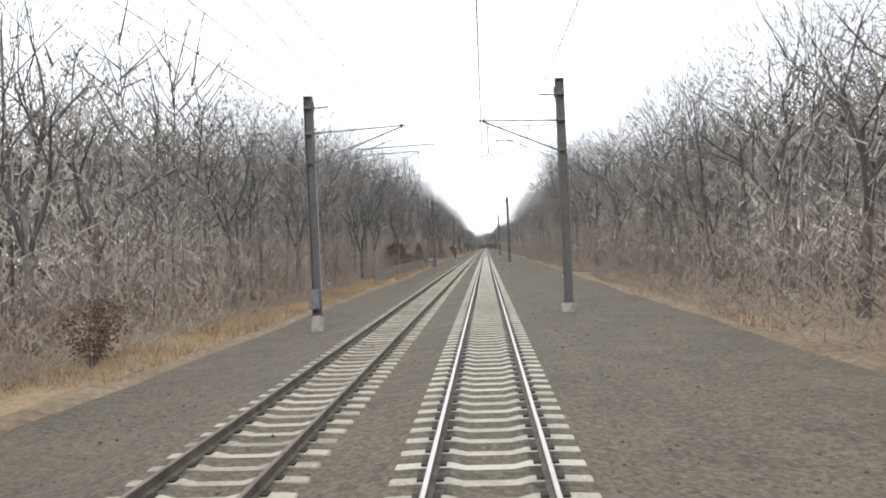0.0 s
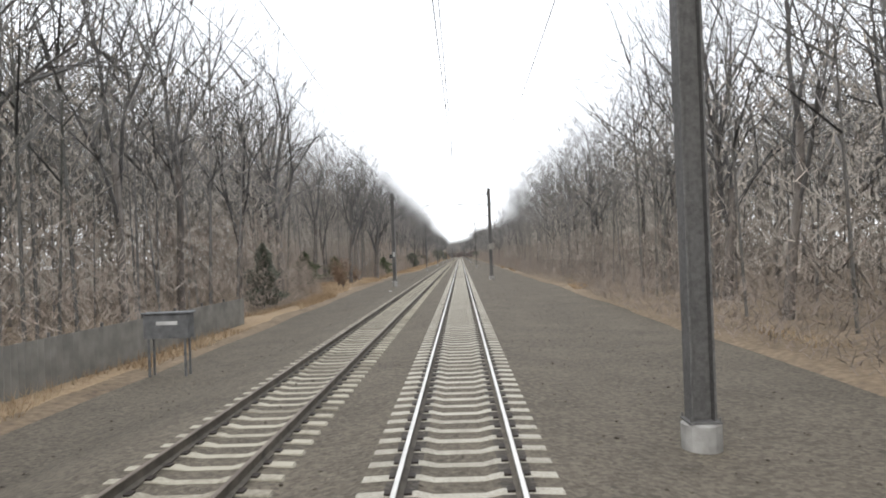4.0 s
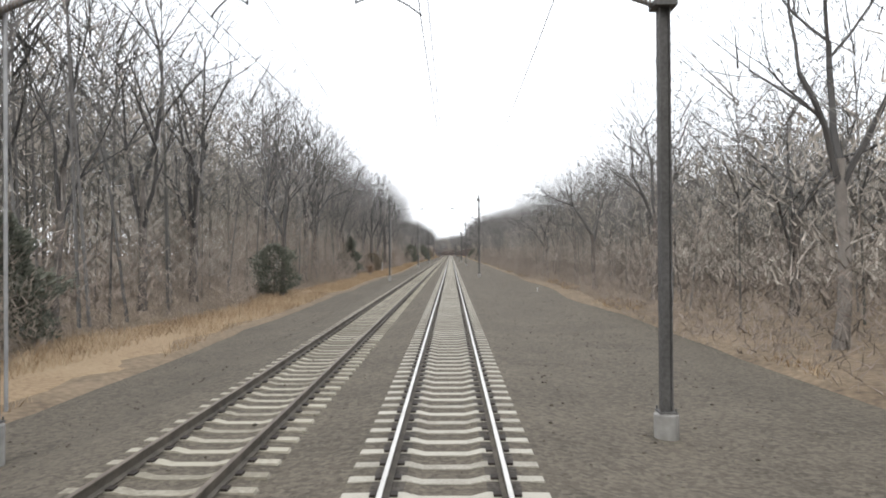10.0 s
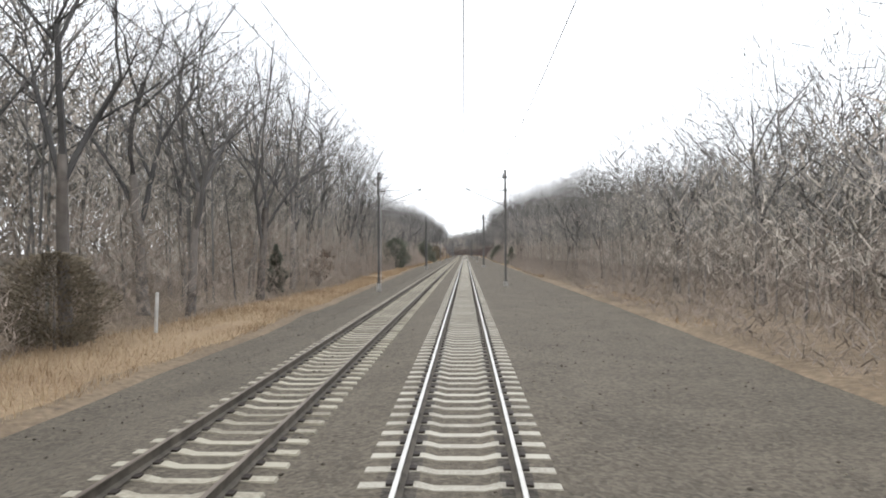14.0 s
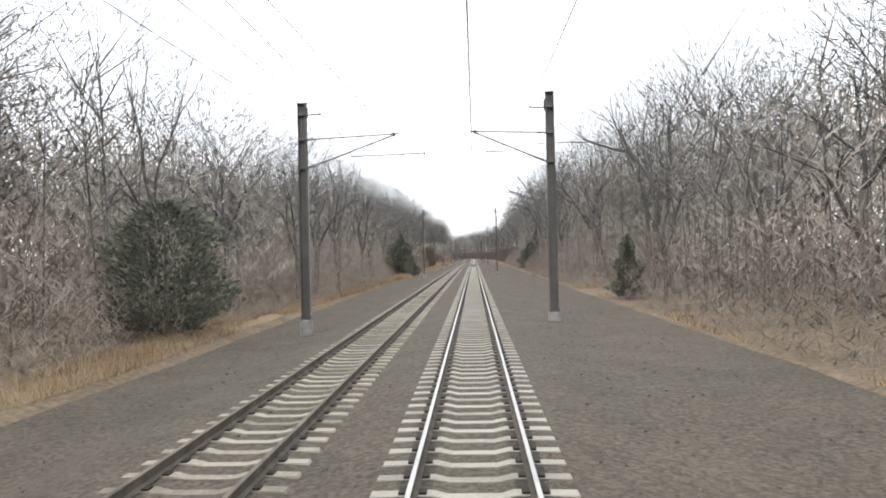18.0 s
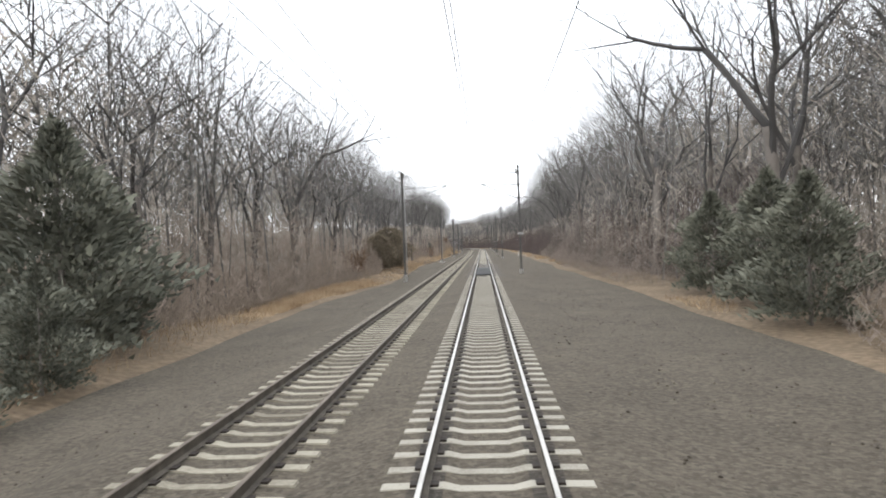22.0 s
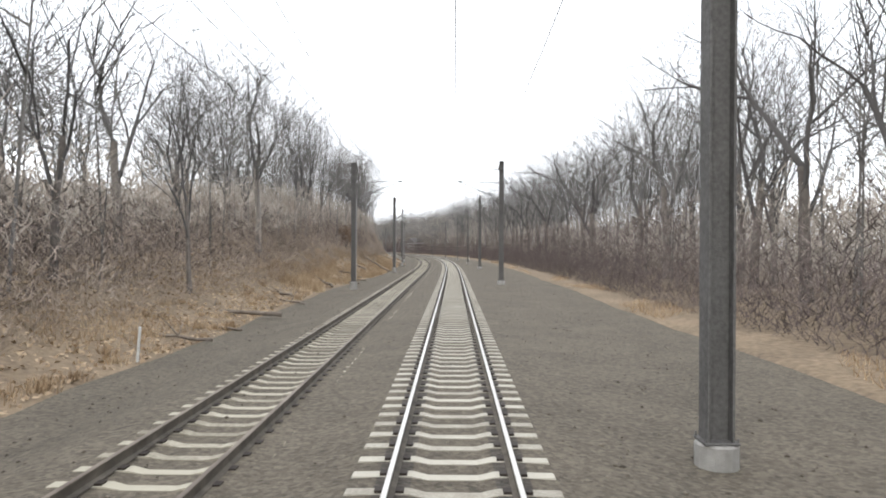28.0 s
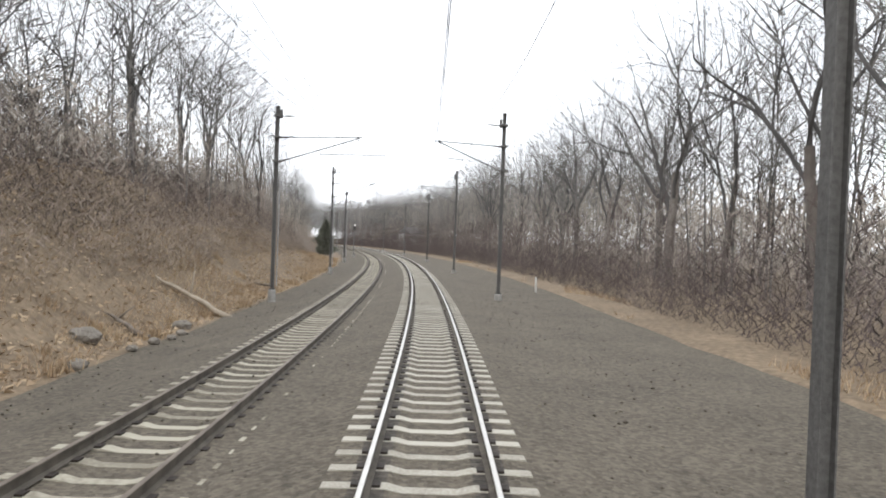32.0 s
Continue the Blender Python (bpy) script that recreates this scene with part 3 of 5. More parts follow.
def saplings(name, sg, n, label):
    """Thin young stems and twigs that fill the middle height of the wood."""
    s = nr.uniform(-5, 1200, n)
    s = s[thin(sg, s)]
    n = len(s)
    d = 1.5 + 32 * nr.uniform(0, 1, n) ** 1.5
    u = np.interp(s, GRID, EDGE[sg]) + sg * d
    top = np.interp(s, GRID, HIGH[sg]) * (0.62 if sg < 0 else 0.60) * np.interp(s, [630, 690, 945, 990], [1.0, 0.58, 0.58, 1.0])
    z0 = 3.0 + (top - 3.0) * nr.uniform(0, 1, n) ** 1.3
    base = lines(s, u, hills(s, u) + z0 - 1.2)
    way = np.stack([nr.normal(0, 0.95, n), nr.normal(0, 0.95, n), np.ones(n)], -1)
    return tagged(new(name, tri_mesh(name, sprays(base, way, nr.uniform(0.5, 1.4, n), nr.uniform(0.025, 0.065, n) * (1 + d / 11)), M_STEMS)), label, "woods", kind="stuff")


def depths(name, sg, n, label):
    """Tangle of twigs deep inside the wood, up to the foot of the crowns."""
    s = nr.uniform(-5, 1250, n)
    s = s[thin(sg, s) & thin(sg, s)]
    n = len(s)
    d = 7 + 37 * nr.uniform(0, 1, n) ** 0.8
    u = np.interp(s, GRID, EDGE[sg]) + sg * d
    top = np.interp(s, GRID, HIGH[sg]) * 0.80 * np.interp(s, [630, 690, 945, 990], [1.0, 0.45, 0.45, 1.0])
    z0 = (top - 1.5) * nr.uniform(0, 1, n) ** 0.9
    base = lines(s, u, hills(s, u) + z0)
    way = np.stack([nr.normal(0, 0.7, n), nr.normal(0, 0.7, n), np.ones(n)], -1)
    return tagged(new(name, tri_mesh(name, sprays(base, way, nr.uniform(0.9, 2.0, n), nr.uniform(0.10, 0.18, n) * (0.7 + d / 30)), M_STEMS)), label, "woods", kind="stuff")


depths("wood_depths_left", -1, 260000, "dim grey tangle of twigs deep in the wood")
depths("wood_depths_right", 1, 230000, "dim grey tangle of twigs deep in the wood")
saplings("saplings_left", -1, 240000, "thin grey young stems filling the wood")
saplings("saplings_right", 1, 170000, "thin grey young stems filling the wood")


# ---- dead grass ----
def grass(name, n, lo, hi, u0, u1, thick, tall, label, mat):
    s = nr.uniform(lo, hi, n)
    f = nr.uniform(0, 1, n)
    u = np.interp(s, GRID, u0) * (1 - f) + np.interp(s, GRID, u1) * f
    patch = np.array([wob(a * 0.10, b * 0.30, 4) for a, b in zip(s, u)])
    keep = (patch > thick) & ~((u < 0) & (s > 525) & (s < 602) & (nr.uniform(0, 1, n) < np.interp(s, [550, 565], [0.35, 0.72]))) & ~((u < 0) & (s > 632) & (patch < np.interp(s, [760, 800], [0.3, -0.35])))
    s, u, patch = s[keep], u[keep], patch[keep]
    n = len(s)
    base = lines(s, u, hills(s, u) - 0.2)
    way = np.stack([nr.normal(0, 0.45, n), nr.normal(0, 0.45, n), np.ones(n)], -1)
    ln = tall * nr.uniform(0.4, 1.0, n) * (0.75 + 0.5 * np.clip(patch - thick, 0, 1)) + 0.15
    return tagged(new(name, tri_mesh(name, sprays(base, way, ln, nr.uniform(0.02, 0.05, n)), mat)), label, "grass", kind="stuff")


BED_L = np.array([bed_left(a) for a in GRID])
BED_R = np.array([bed_right(a) for a in GRID])
grass("dead_grass_left", 185000, 0, 655, BED_L - 0.7, EDGE[-1] + 0.4, -0.35, 0.62, "tall dry tan grass along the foot of the wood", M_GRASS)
grass("bank_grass", 70000, 645, 980, BED_L - 0.5, EDGE[-1] - 0.5, -0.25, 0.62, "dry tan grass on the bank", M_GRASS)
grass("dead_grass_right", 90000, 0, 980, BED_R + 0.3, np.full(len(GRID), 11.6), 0.2, 0.45, "patches of dry tan grass beside the ballast", M_GRASS)


def tussocks(name, count, lo, hi, wide, tall, label):
    """Bushy tufts of dead grass, thickest at the foot of the slope."""
    s = nr.uniform(lo, hi, count)
    u = np.interp(s, GRID, BED_L) - 0.35 - wide * nr.uniform(0, 1, count) ** 1.7
    size = nr.uniform(0.55, 1.0, count)
    blades = 64
    r = np.abs(nr.normal(0, 0.26, (count, blades))) * size[:, None]
    a = nr.uniform(0, 2 * math.pi, (count, blades))
    bs = (s[:, None] + 1.3 * r * np.cos(a)).ravel()
    bu = (u[:, None] + r * np.sin(a)).ravel()
    n = len(bs)
    way = np.stack([(1.1 * r * np.cos(a)).ravel() + nr.normal(0, 0.22, n), (1.1 * r * np.sin(a)).ravel() + nr.normal(0, 0.22, n), np.ones(n)], -1)
    ln = np.repeat(size, blades) * tall * nr.uniform(0.5, 1.0, n) + 0.12
    return tagged(new(name, tri_mesh(name, sprays(lines(bs, bu, hills(bs, bu) - 0.1), way, ln, nr.uniform(0.025, 0.055, n)), M_GRASS)), label, "grass", kind="stuff")


tussocks("bank_tussocks", 330, 792, 866, 5.0, 0.85, "bushy tan tussocks of dead grass on the bank")
tussocks("sparse_tussocks", 110, 692, 792, 4.0, 0.4, "scattered low tufts of dead grass on leaf litter")
tussocks("upper_tussocks", 90, 866, 960, 4.0, 0.45, "scattered low tufts of dead grass on the bank")
tussocks("verge_tussocks", 170, 520, 575, 2.6, 0.75, "bushy tan tussocks of dead grass beside the ballast")
tussocks("clearing_tussocks", 120, 655, 692, 2.6, 0.45, "low tan tufts of dead grass on the verge")


def verge_cuts(s):
    a = bed_left(s) - 0.5 + 0.3 * wob(s * 0.3, 8)
    d = min(edge_left(s) + 0.3, a - 0.4)
    return [a + (d - a) * f for f in (0, 0.33, 0.67, 1)]


sheet("grass_verge", np.arange(0, 530, 2.5), verge_cuts, lambda s, u, k: hill(s, u) + (0.03 if 0 < k < 3 else -0.03), M_STRAW, "matted dry tan grass along the ballast", "verge")
sheet("grass_verge", np.arange(600, 634, 2.0), verge_cuts, lambda s, u, k: hill(s, u) + (0.03 if 0 < k < 3 else -0.03), M_STRAW, "matted dry tan grass along the ballast", "verge")


def litter(name, n, lo, hi, label):
    """Loose dry leaves lying on the verge and the bank."""
    s = nr.uniform(lo, hi, n)
    a, b = np.interp(s, GRID, BED_L) - 0.2, np.interp(s, GRID, EDGE[-1]) - 5
    u = a + (b - a) * nr.uniform(0, 1, n) ** 1.2
    c = lines(s, u, np.array([hill(x, y) for x, y in zip(s, u)]) + nr.uniform(0.01, 0.07, n))
    way = np.stack([nr.normal(0, 1, n), nr.normal(0, 1, n), nr.normal(0, 0.15, n)], -1)
    return tagged(new(name, tri_mesh(name, sprays(c, way, nr.uniform(0.10, 0.24, n), nr.uniform(0.08, 0.18, n)), M_LEAF)), label, "leaf litter", kind="stuff")


litter("fallen_leaves", 36000, 636, 950, "dry tan fallen leaves strewn over the verge and bank")


# ---- red cedars and dark shrubs ----
def cedar_mesh(seed, H, W, needles=M_CEDAR, rounded=False):
    rnd = random.Random(seed)
    V, Fc = [], []
    for k in range(8000):
        f = rnd.random() ** 1.05
        z = H * (0.06 + 0.94 * f)
        rr = W / 2 * (1 - f ** 2.1) * (0.75 + 0.25 * math.sin(f * 17 + seed)) * (1 if f > 0.1 else 0.75)
        if rounded:
            rr = W / 2 * math.sqrt(max(0.0, 1 - (1.75 * f - 0.75) ** 2)) * (0.88 + 0.12 * math.sin(f * 11 + seed))
        a = rnd.uniform(0, 6.28)
        d = rr * math.sqrt(rnd.uniform(0.25, 1)) * (1 + 0.25 * math.sin(a * 3 + z * 2.3))
        d *= 1 + 0.16 * abs(rnd.gauss(0, 1)) * (k % 3 == 0)
        c = Vector((math.cos(a) * d, math.sin(a) * d, z + rnd.gauss(0, 0.07)))
        w = Vector((math.cos(a), math.sin(a), rnd.uniform(0.1, 1.2))).normalized()
        ln = rnd.uniform(0.10, 0.28) * H / 5
        sd = w.cross(Vector((rnd.uniform(-1, 1), rnd.uniform(-1, 1), rnd.uniform(-1, 1)))).normalized() * ln * 0.3
        i0 = len(V)
        V += [c - sd, c + sd, c + w * ln]
        Fc.append((i0, i0 + 1, i0 + 2))
    tr = Build()
    tr.tube([(0, 0, -0.3), (0, 0, H * 0.8)], [0.09, 0.02], 6)
    return mesh_of("crown", V, Fc, needles), tr.mesh("trunk", M_BARK)


CEDARS = [cedar_mesh(31, 5.0, 3.0), cedar_mesh(32, 5.0, 4.2), cedar_mesh(33, 5.0, 2.2), cedar_mesh(34, 5.0, 5.0), cedar_mesh(35, 5.0, 5.6, M_CEDAR_DRY, True), cedar_mesh(36, 5.0, 5.6, M_HOLLY), cedar_mesh(37, 5.0, 4.6, M_CEDAR, True)]
for k, s, u, h in ((4, 110, -14.6, 4.5), (0, 145, -14.4, 4.6), (5, 184, -20.5, 4.4), (1, 243, -18.8, 3.4), (1, 270, -17.0, 5.0), (6, 300, -14.6, 4.2), (0, 352, -16.0, 6.0), (4, 371, -14.8, 3.4), (2, 402, -15.5, 4.0),
                   (6, 484, -14.2, 6.2), (3, 586, -14.2, 7.9), (3, 590, -15.4, 6.4), (2, 559, -16.5, 4.6), (5, 229, -15.2, 3.4), (5, 232, -16.0, 2.8), (5, 200, -19.5, 3.6), (3, 577, -10.8, 2.5), (3, 581, -11.6, 3.4), (4, 667, -14.4, 6.2), (4, 661, -15.0, 5.0), (4, 669, -15.2, 5.4), (2, 722, -19.0, 4.2), (0, 760, -15.5, 3.0),
                   (0, 499, 10.4, 4.2), (3, 587, 10.8, 5.0), (1, 593, 12.0, 5.6), (3, 600, 12.0, 5.2), (0, 985, -12.0, 6.5), (1, 1000, -12.5, 6.0)):
    p = line(s, u, hill(s, u))
    e = thing("cedar_tree", pose(p.x, p.y, p.z, 0, 0, rng.uniform(0, 360)) @ Matrix.Scale(h / 5.0, 4), "bronzed brown-green red cedar at the edge of the wood" if k == 4 else "low spreading grey-green conifer at the edge of the wood" if k == 5 else "dark green red cedar at the edge of the bare wood", "conifer", "cedars along the line")
    cm, tm = CEDARS[k]
    piece("crown", cm, e)
    piece("trunk", tm, e)


def leaf_shrub(seed, H, W):
    """Low beech still holding its dry leaves."""
    rnd = random.Random(seed)
    V, Fc = [], []
    st = Build()
    for k in range(13):
        a, t = rnd.uniform(0, 6.28), rnd.uniform(0.2, 0.6)
        tip = Vector((math.cos(a) * t * W * 0.7, math.sin(a) * t * W * 0.7, H * rnd.uniform(0.6, 1)))
        st.tube([(0, 0, -0.2), tip * 0.5 + Vector((0, 0, H * 0.08)), tip], [0.03, 0.02, 0], 4, cap=False)
        for j in range(85):
            c = tip * rnd.uniform(0.3, 1.0) + Vector((rnd.gauss(0, 0.28), rnd.gauss(0, 0.28), rnd.gauss(0, 0.22)))
            x = Vector((rnd.uniform(-1, 1), rnd.uniform(-1, 1), rnd.uniform(-1, 1))).normalized() * 0.075
            y = x.orthogonal().normalized() * 0.05
            i0 = len(V)
            V += [c - x, c + y, c + x, c - y]
            Fc.append((i0, i0 + 1, i0 + 2, i0 + 3))
    return st.mesh("stem", M_BARK), mesh_of("leaves", V, Fc, M_RUSSET)


SHRUBS = [leaf_shrub(41, 3.0, 3.4), leaf_shrub(42, 3.0, 2.6)]
for k, s, u, h in ((0, 180, -15.2, 2.6), (1, 187, -16.4, 3.6), (0, 192, -15.0, 2.4), (1, 176, -14.0, 1.8), (1, 352, -12.8, 2.0), (0, 417, -15.4, 4.0), (1, 694, -17.5, 4.6), (0, 640, -14.6, 3.6), (1, 735, -13.2, 3.0), (1, 230, 11.4, 1.6), (0, 22, -13.4, 2.6), (1, 835, -14.8, 3.2)):
    p = line(s, u, hill(s, u))
    e = thing("beech_shrub", pose(p.x, p.y, p.z, 0, 0, rng.uniform(0, 360)) @ Matrix.Scale(h / 3.0, 4), "small beech with dry russet leaves at the edge of the wood", "shrub", "russet shrubs")
    piece("stem", SHRUBS[k][0], e)
    piece("leaves", SHRUBS[k][1], e)


# ---- overhead line masts ----
def mast_meshes():
    out = {}
    for key, w, d, tf in (("column", 0.385, 0.36, 0.035), ("slim_column", 0.19, 0.20, 0.02)):      # wide-flange steel columns
        x, y, t = w / 2, d / 2, tf
        ring = [(-x, -y), (-x + t, -y), (-x + t, -t / 2), (x - t, -t / 2), (x - t, -y), (x, -y), (x, y), (x - t, y), (x - t, t / 2), (-x + t, t / 2), (-x + t, y), (-x, y)]
        V = [Vector((px, py, z)) for z in (-0.1, 10.29) for px, py in ring]
        Fc = [(k, (k + 1) % 12, 12 + (k + 1) % 12, 12 + k) for k in range(12)]
        Fc += [(12, 13, 22, 23), (14, 15, 20, 21), (16, 17, 18, 19)]
        b = Build()
        b.add(V, Fc)
        out[key] = b.mesh("column", M_POLE)
        b = Build()
        b.box((0, 0, 10.305), (w + 0.04, d + 0.04, 0.03), bev=0.006)
        out[key + "_cap"] = b.mesh("cap_plate", M_POLE)
        b = Build()
        r = 0.31 if key == "column" else 0.21
        b.tube([(0, 0, -1.0), (0, 0, -0.07), (0, 0, -0.04)], [r, r, r - 0.03], 16)
        out[key + "_foundation"] = b.mesh("foundation", M_FOOT)
        b = Build()
        b.box((0, 0, -0.02), (w + 0.12, d + 0.12, 0.03), bev=0.006)
        for sx in (-1, 1):
            for sy in (-1, 1):
                b.tube([(sx * (w / 2 + 0.03), sy * (d / 2 + 0.03), -0.03), (sx * (w / 2 + 0.03), sy * (d / 2 + 0.03), 0.06)], [0.016, 0.016], 6)
        out[key + "_base"] = b.mesh("base_plate", M_POLE)
    b = Build()
    b.tube([(0.20, 0.10, 0.0), (0.20, 0.10, 7.2)], [0.035, 0.035], 8)
    out["conduit"] = b.mesh("conduit", M_CONDUIT)
    return out


MAST = mast_meshes()


def arm_meshes(reach, reg0, reg1):
    """Cantilever of a mast that stands at x = 0 and reaches along +x."""
    o = {}
    b = Build()
    b.tube([(0.15, 0, 8.42), (reach + 0.25, 0, 8.58)], [0.035, 0.035], 8)
    o["top_tube"] = (b.mesh("top_tube", M_GALV), "")
    b = Build()
    b.tube([(0.15, 0, 7.02), (reach, 0, 8.52)], [0.04, 0.04], 8)
    o["strut"] = (b.mesh("strut", M_GALV), "")
    b = Build()
    b.tube([(reg0, 0, 7.55), (reg1, 0, 7.62)], [0.028, 0.028], 8)
    o["registration_tube"] = (b.mesh("registration_tube", M_GALV), "")
    b = Build()
    b.tube([(reg1 - 0.05, 0, 7.62), (reg1 - 0.05, 0, 7.12)], [0.02, 0.02], 6)
    o["drop_bracket"] = (b.mesh("drop_bracket", M_GALV), "")
    b = Build()
    b.tube([(reg1 - 0.05 + (reach - reg1) * f, 0, 7.14 - 0.24 * f + 0.22 * math.sin(math.pi * f)) for f in (0, 0.2, 0.4, 0.6, 0.8, 1)], [0.016] * 6, 6)
    o["steady_arm"] = (b.mesh("steady_arm", M_GALV), "")
    b = Build()
    b.tube([(reach - 0.05, 0, 8.45), (reg1 * 0.75 + reach * 0.25, 0, 7.63)], [0.014, 0.014], 6)
    o["stay"] = (b.mesh("stay", M_WIRE), "")
    b = Build()
    b.tube([(reg0 + 0.06, 0, 7.55), (reg0 + 0.02, 0, 7.02 + (reg0 - 0.15) * 1.5 / (reach - 0.15))], [0.016, 0.016], 6)
    o["hanger"] = (b.mesh("hanger", M_GALV), "")
    b = Build()
    b.box((reach, 0, 8.56), (0.12, 0.07, 0.16), bev=0.015)
    b.tube([(reach, 0, 8.55), (reach, 0, 8.30)], [0.012, 0.012], 6)
    o["wire_clamp"] = (b.mesh("wire_clamp", M_WIRE), "")
    for nm, z in (("upper_insulator", 8.42), ("lower_insulator", 7.05)):
        b = Build()
        for k in range(6):
            x = 0.22 + k * 0.07
            zz = z + (0.0 if z > 8 else (x - 0.15) * 1.5 / reach)
            b.tube([(x, 0, zz), (x + 0.03, 0, zz)], [0.075, 0.05], 10)
        o[nm] = (b.mesh(nm, M_INSUL), "brown ribbed insulator")
    b = Build()
    b.box((0.2, 0, 9.72), (0.14, 0.2, 0.5), bev=0.02)
    b.tube([(0.15, 0, 9.60), (0.95, 0, 9.64)], [0.03, 0.03], 8)
    o["feeder_bracket"] = (b.mesh("feeder_bracket", M_POLE), "")
    b = Build()
    for k in range(5):
        b.tube([(0.45 + k * 0.08, 0, 9.62), (0.48 + k * 0.08, 0, 9.62)], [0.065, 0.045], 10)
    o["feeder_insulator"] = (b.mesh("feeder_insulator", M_INSUL), "brown ribbed insulator")
    b = Build()
    for z in (8.42, 7.04, 9.62):
        b = Build()
        b.box((0, 0, z), (0.40, 0.40, 0.12), bev=0.02)
        o["clamp", z] = (b.mesh("clamp", M_POLE), "")
    return o


ARM_R = arm_meshes(3.55, 2.2, 3.05)
ARM_R2 = arm_meshes(4.25, 3.3, 5.4)
ARM_L = arm_meshes(4.4, 2.3, 5.9)
ARM_L2 = arm_meshes(3.95, 2.0, 4.6)
MAST_S = [31.4, 106.7, 177.9, 256.0, 332.8, 409.6, 485.3, 562.3, 631.5, 696.2, 750.3, 797.0, 836.5, 866.8, 897.2, 928.0, 962.0, 1000.0, 1040.0, 1085.0]
HEAVY = (0, 1, 2, 6, 10, 11, 12)


def mast(s, left, k):
    u = float(np.interp(k, [0, 7, 8, 9, 10, 11, 12, 13], [-8.0, -8.0, -7.85, -8.08, -8.0, -8.4, -8.15, -8.4])) if left else float(np.interp(k, [10, 11, 12, 13, 14], [3.80, 4.0, 4.05, 3.9, 4.0]))
    low = Matrix.Diagonal((1, 1, 1.03 if k == 2 else 1 if k < 9 else 0.965, 1))     # the masts round the bend are a little lower
    e = thing("catenary_mast", on_line(s, u, 0.0 if k < 9 else -0.08, 0 if left else 180) @ low, "weathered steel overhead-line mast on a concrete foundation", "mast", "masts along the line")
    sunk = pose(0, 0, -0.16) if left else pose(0, 0, 0)
    piece("column", MAST["column" if k in HEAVY else "slim_column"], e, sunk)
    piece("cap_plate", MAST["column_cap" if k in HEAVY else "slim_column_cap"], e, sunk)
    piece("base_plate", MAST["column_base" if k in HEAVY else "slim_column_base"], e, sunk)
    piece("foundation", MAST["column_foundation" if k in HEAVY else "slim_column_foundation"], e, sunk, label="pale concrete foundation block")
    arms = (ARM_L if k % 2 == 0 else ARM_L2) if left else (ARM_R2 if k in (3, 7) else ARM_R)
    for nm, (me, lb) in arms.items():
        piece(nm if isinstance(nm, str) else nm[0], me, e, label=lb)
    if left:
        piece("conduit", MAST["conduit"], e, label="light galvanised conduit")
    return e


MASTS = {}
for k, s in enumerate(MAST_S):
    MASTS["L", k] = mast(s, True, k)
    MASTS["R", k] = mast(s, False, k)
# second set of arms where two lengths of wire overlap, and jumper insulators on one mast
for nm, a, c, r in (("top_tube", (0.4, 8.2), (3.4, 8.22), 0.022), ("strut", (0.35, 6.65), (3.25, 7.95), 0.022), ("drop_bracket", (3.4, 8.42), (3.4, 6.98), 0.024),
                    ("registration_tube", (3.95, 6.85), (1.65, 7.2), 0.02), ("drop_bracket", (1.9, 7.68), (1.9, 7.2), 0.02), ("hanger", (1.5, 8.2), (1.65, 7.2), 0.014)):
    b = Build()
    b.tube([(a[0], 0.22, a[1]), (c[0], 0.22, c[1])], [r, r], 8)
    piece(nm, b.mesh(nm, M_GALV), MASTS["R", 0])
for nm, a, c, r in (("strut", (0.35, 6.75), (4.3, 8.1), 0.022), ("registration_tube", (2.2, 7.28), (5.2, 7.36), 0.02), ("drop_bracket", (5.1, 7.36), (5.1, 6.98), 0.02), ("hanger", (3.4, 8.42), (3.4, 6.98), 0.016), ("hanger", (2.4, 7.55), (2.4, 7.05), 0.014),
                    ("stay", (0.3, 8.05), (2.3, 7.3), 0.012)):
    b = Build()
    b.tube([(a[0], 0.22, a[1]), (c[0], 0.22, c[1])], [r, r], 8)
    piece(nm, b.mesh(nm, M_GALV), MASTS["L", 0])
for x, z in ((-0.75, 9.75), (-0.62, 9.05), (-0.85, 9.05), (-0.55, 8.75)):
    b = Build()
    for k in range(6):
        b.tube([(x + k * 0.025, 0, z - k * 0.06), (x + k * 0.025 + 0.012, 0, z - k * 0.06 - 0.035)], [0.055, 0.035], 8)
    b.tube([(x, 0, z + 0.06), (x + 0.17, 0, z - 0.42), (-0.15, 0, z - 0.6)], [0.012, 0.012, 0.012], 5)
    piece("jumper_insulator", b.mesh("jumper_insulator", M_INSUL), MASTS["R", 2], label="brown ribbed insulator")


# ---- overhead wires ----
def wire(name, u, z, r, sag, label, at=None):
    b = Build()
    ss = [-50.0] + MAST_S
    pts = []
    for k in range(len(ss) - 1):
        for j in range(9 if k == len(ss) - 2 else 8):
            f = j / 8
            s = ss[k] + (ss[k + 1] - ss[k]) * f
            su = u if at is None else at[k] + (at[k + 1] - at[k]) * f
            pts.append(line(s, su, z - 4 * sag * f * (1 - f)))
    b.tube(pts, [r] * len(pts), 4, cap=False)
    return tagged(new(name, b.mesh(name, M_WIRE)), label, "wire", "overhead wires")


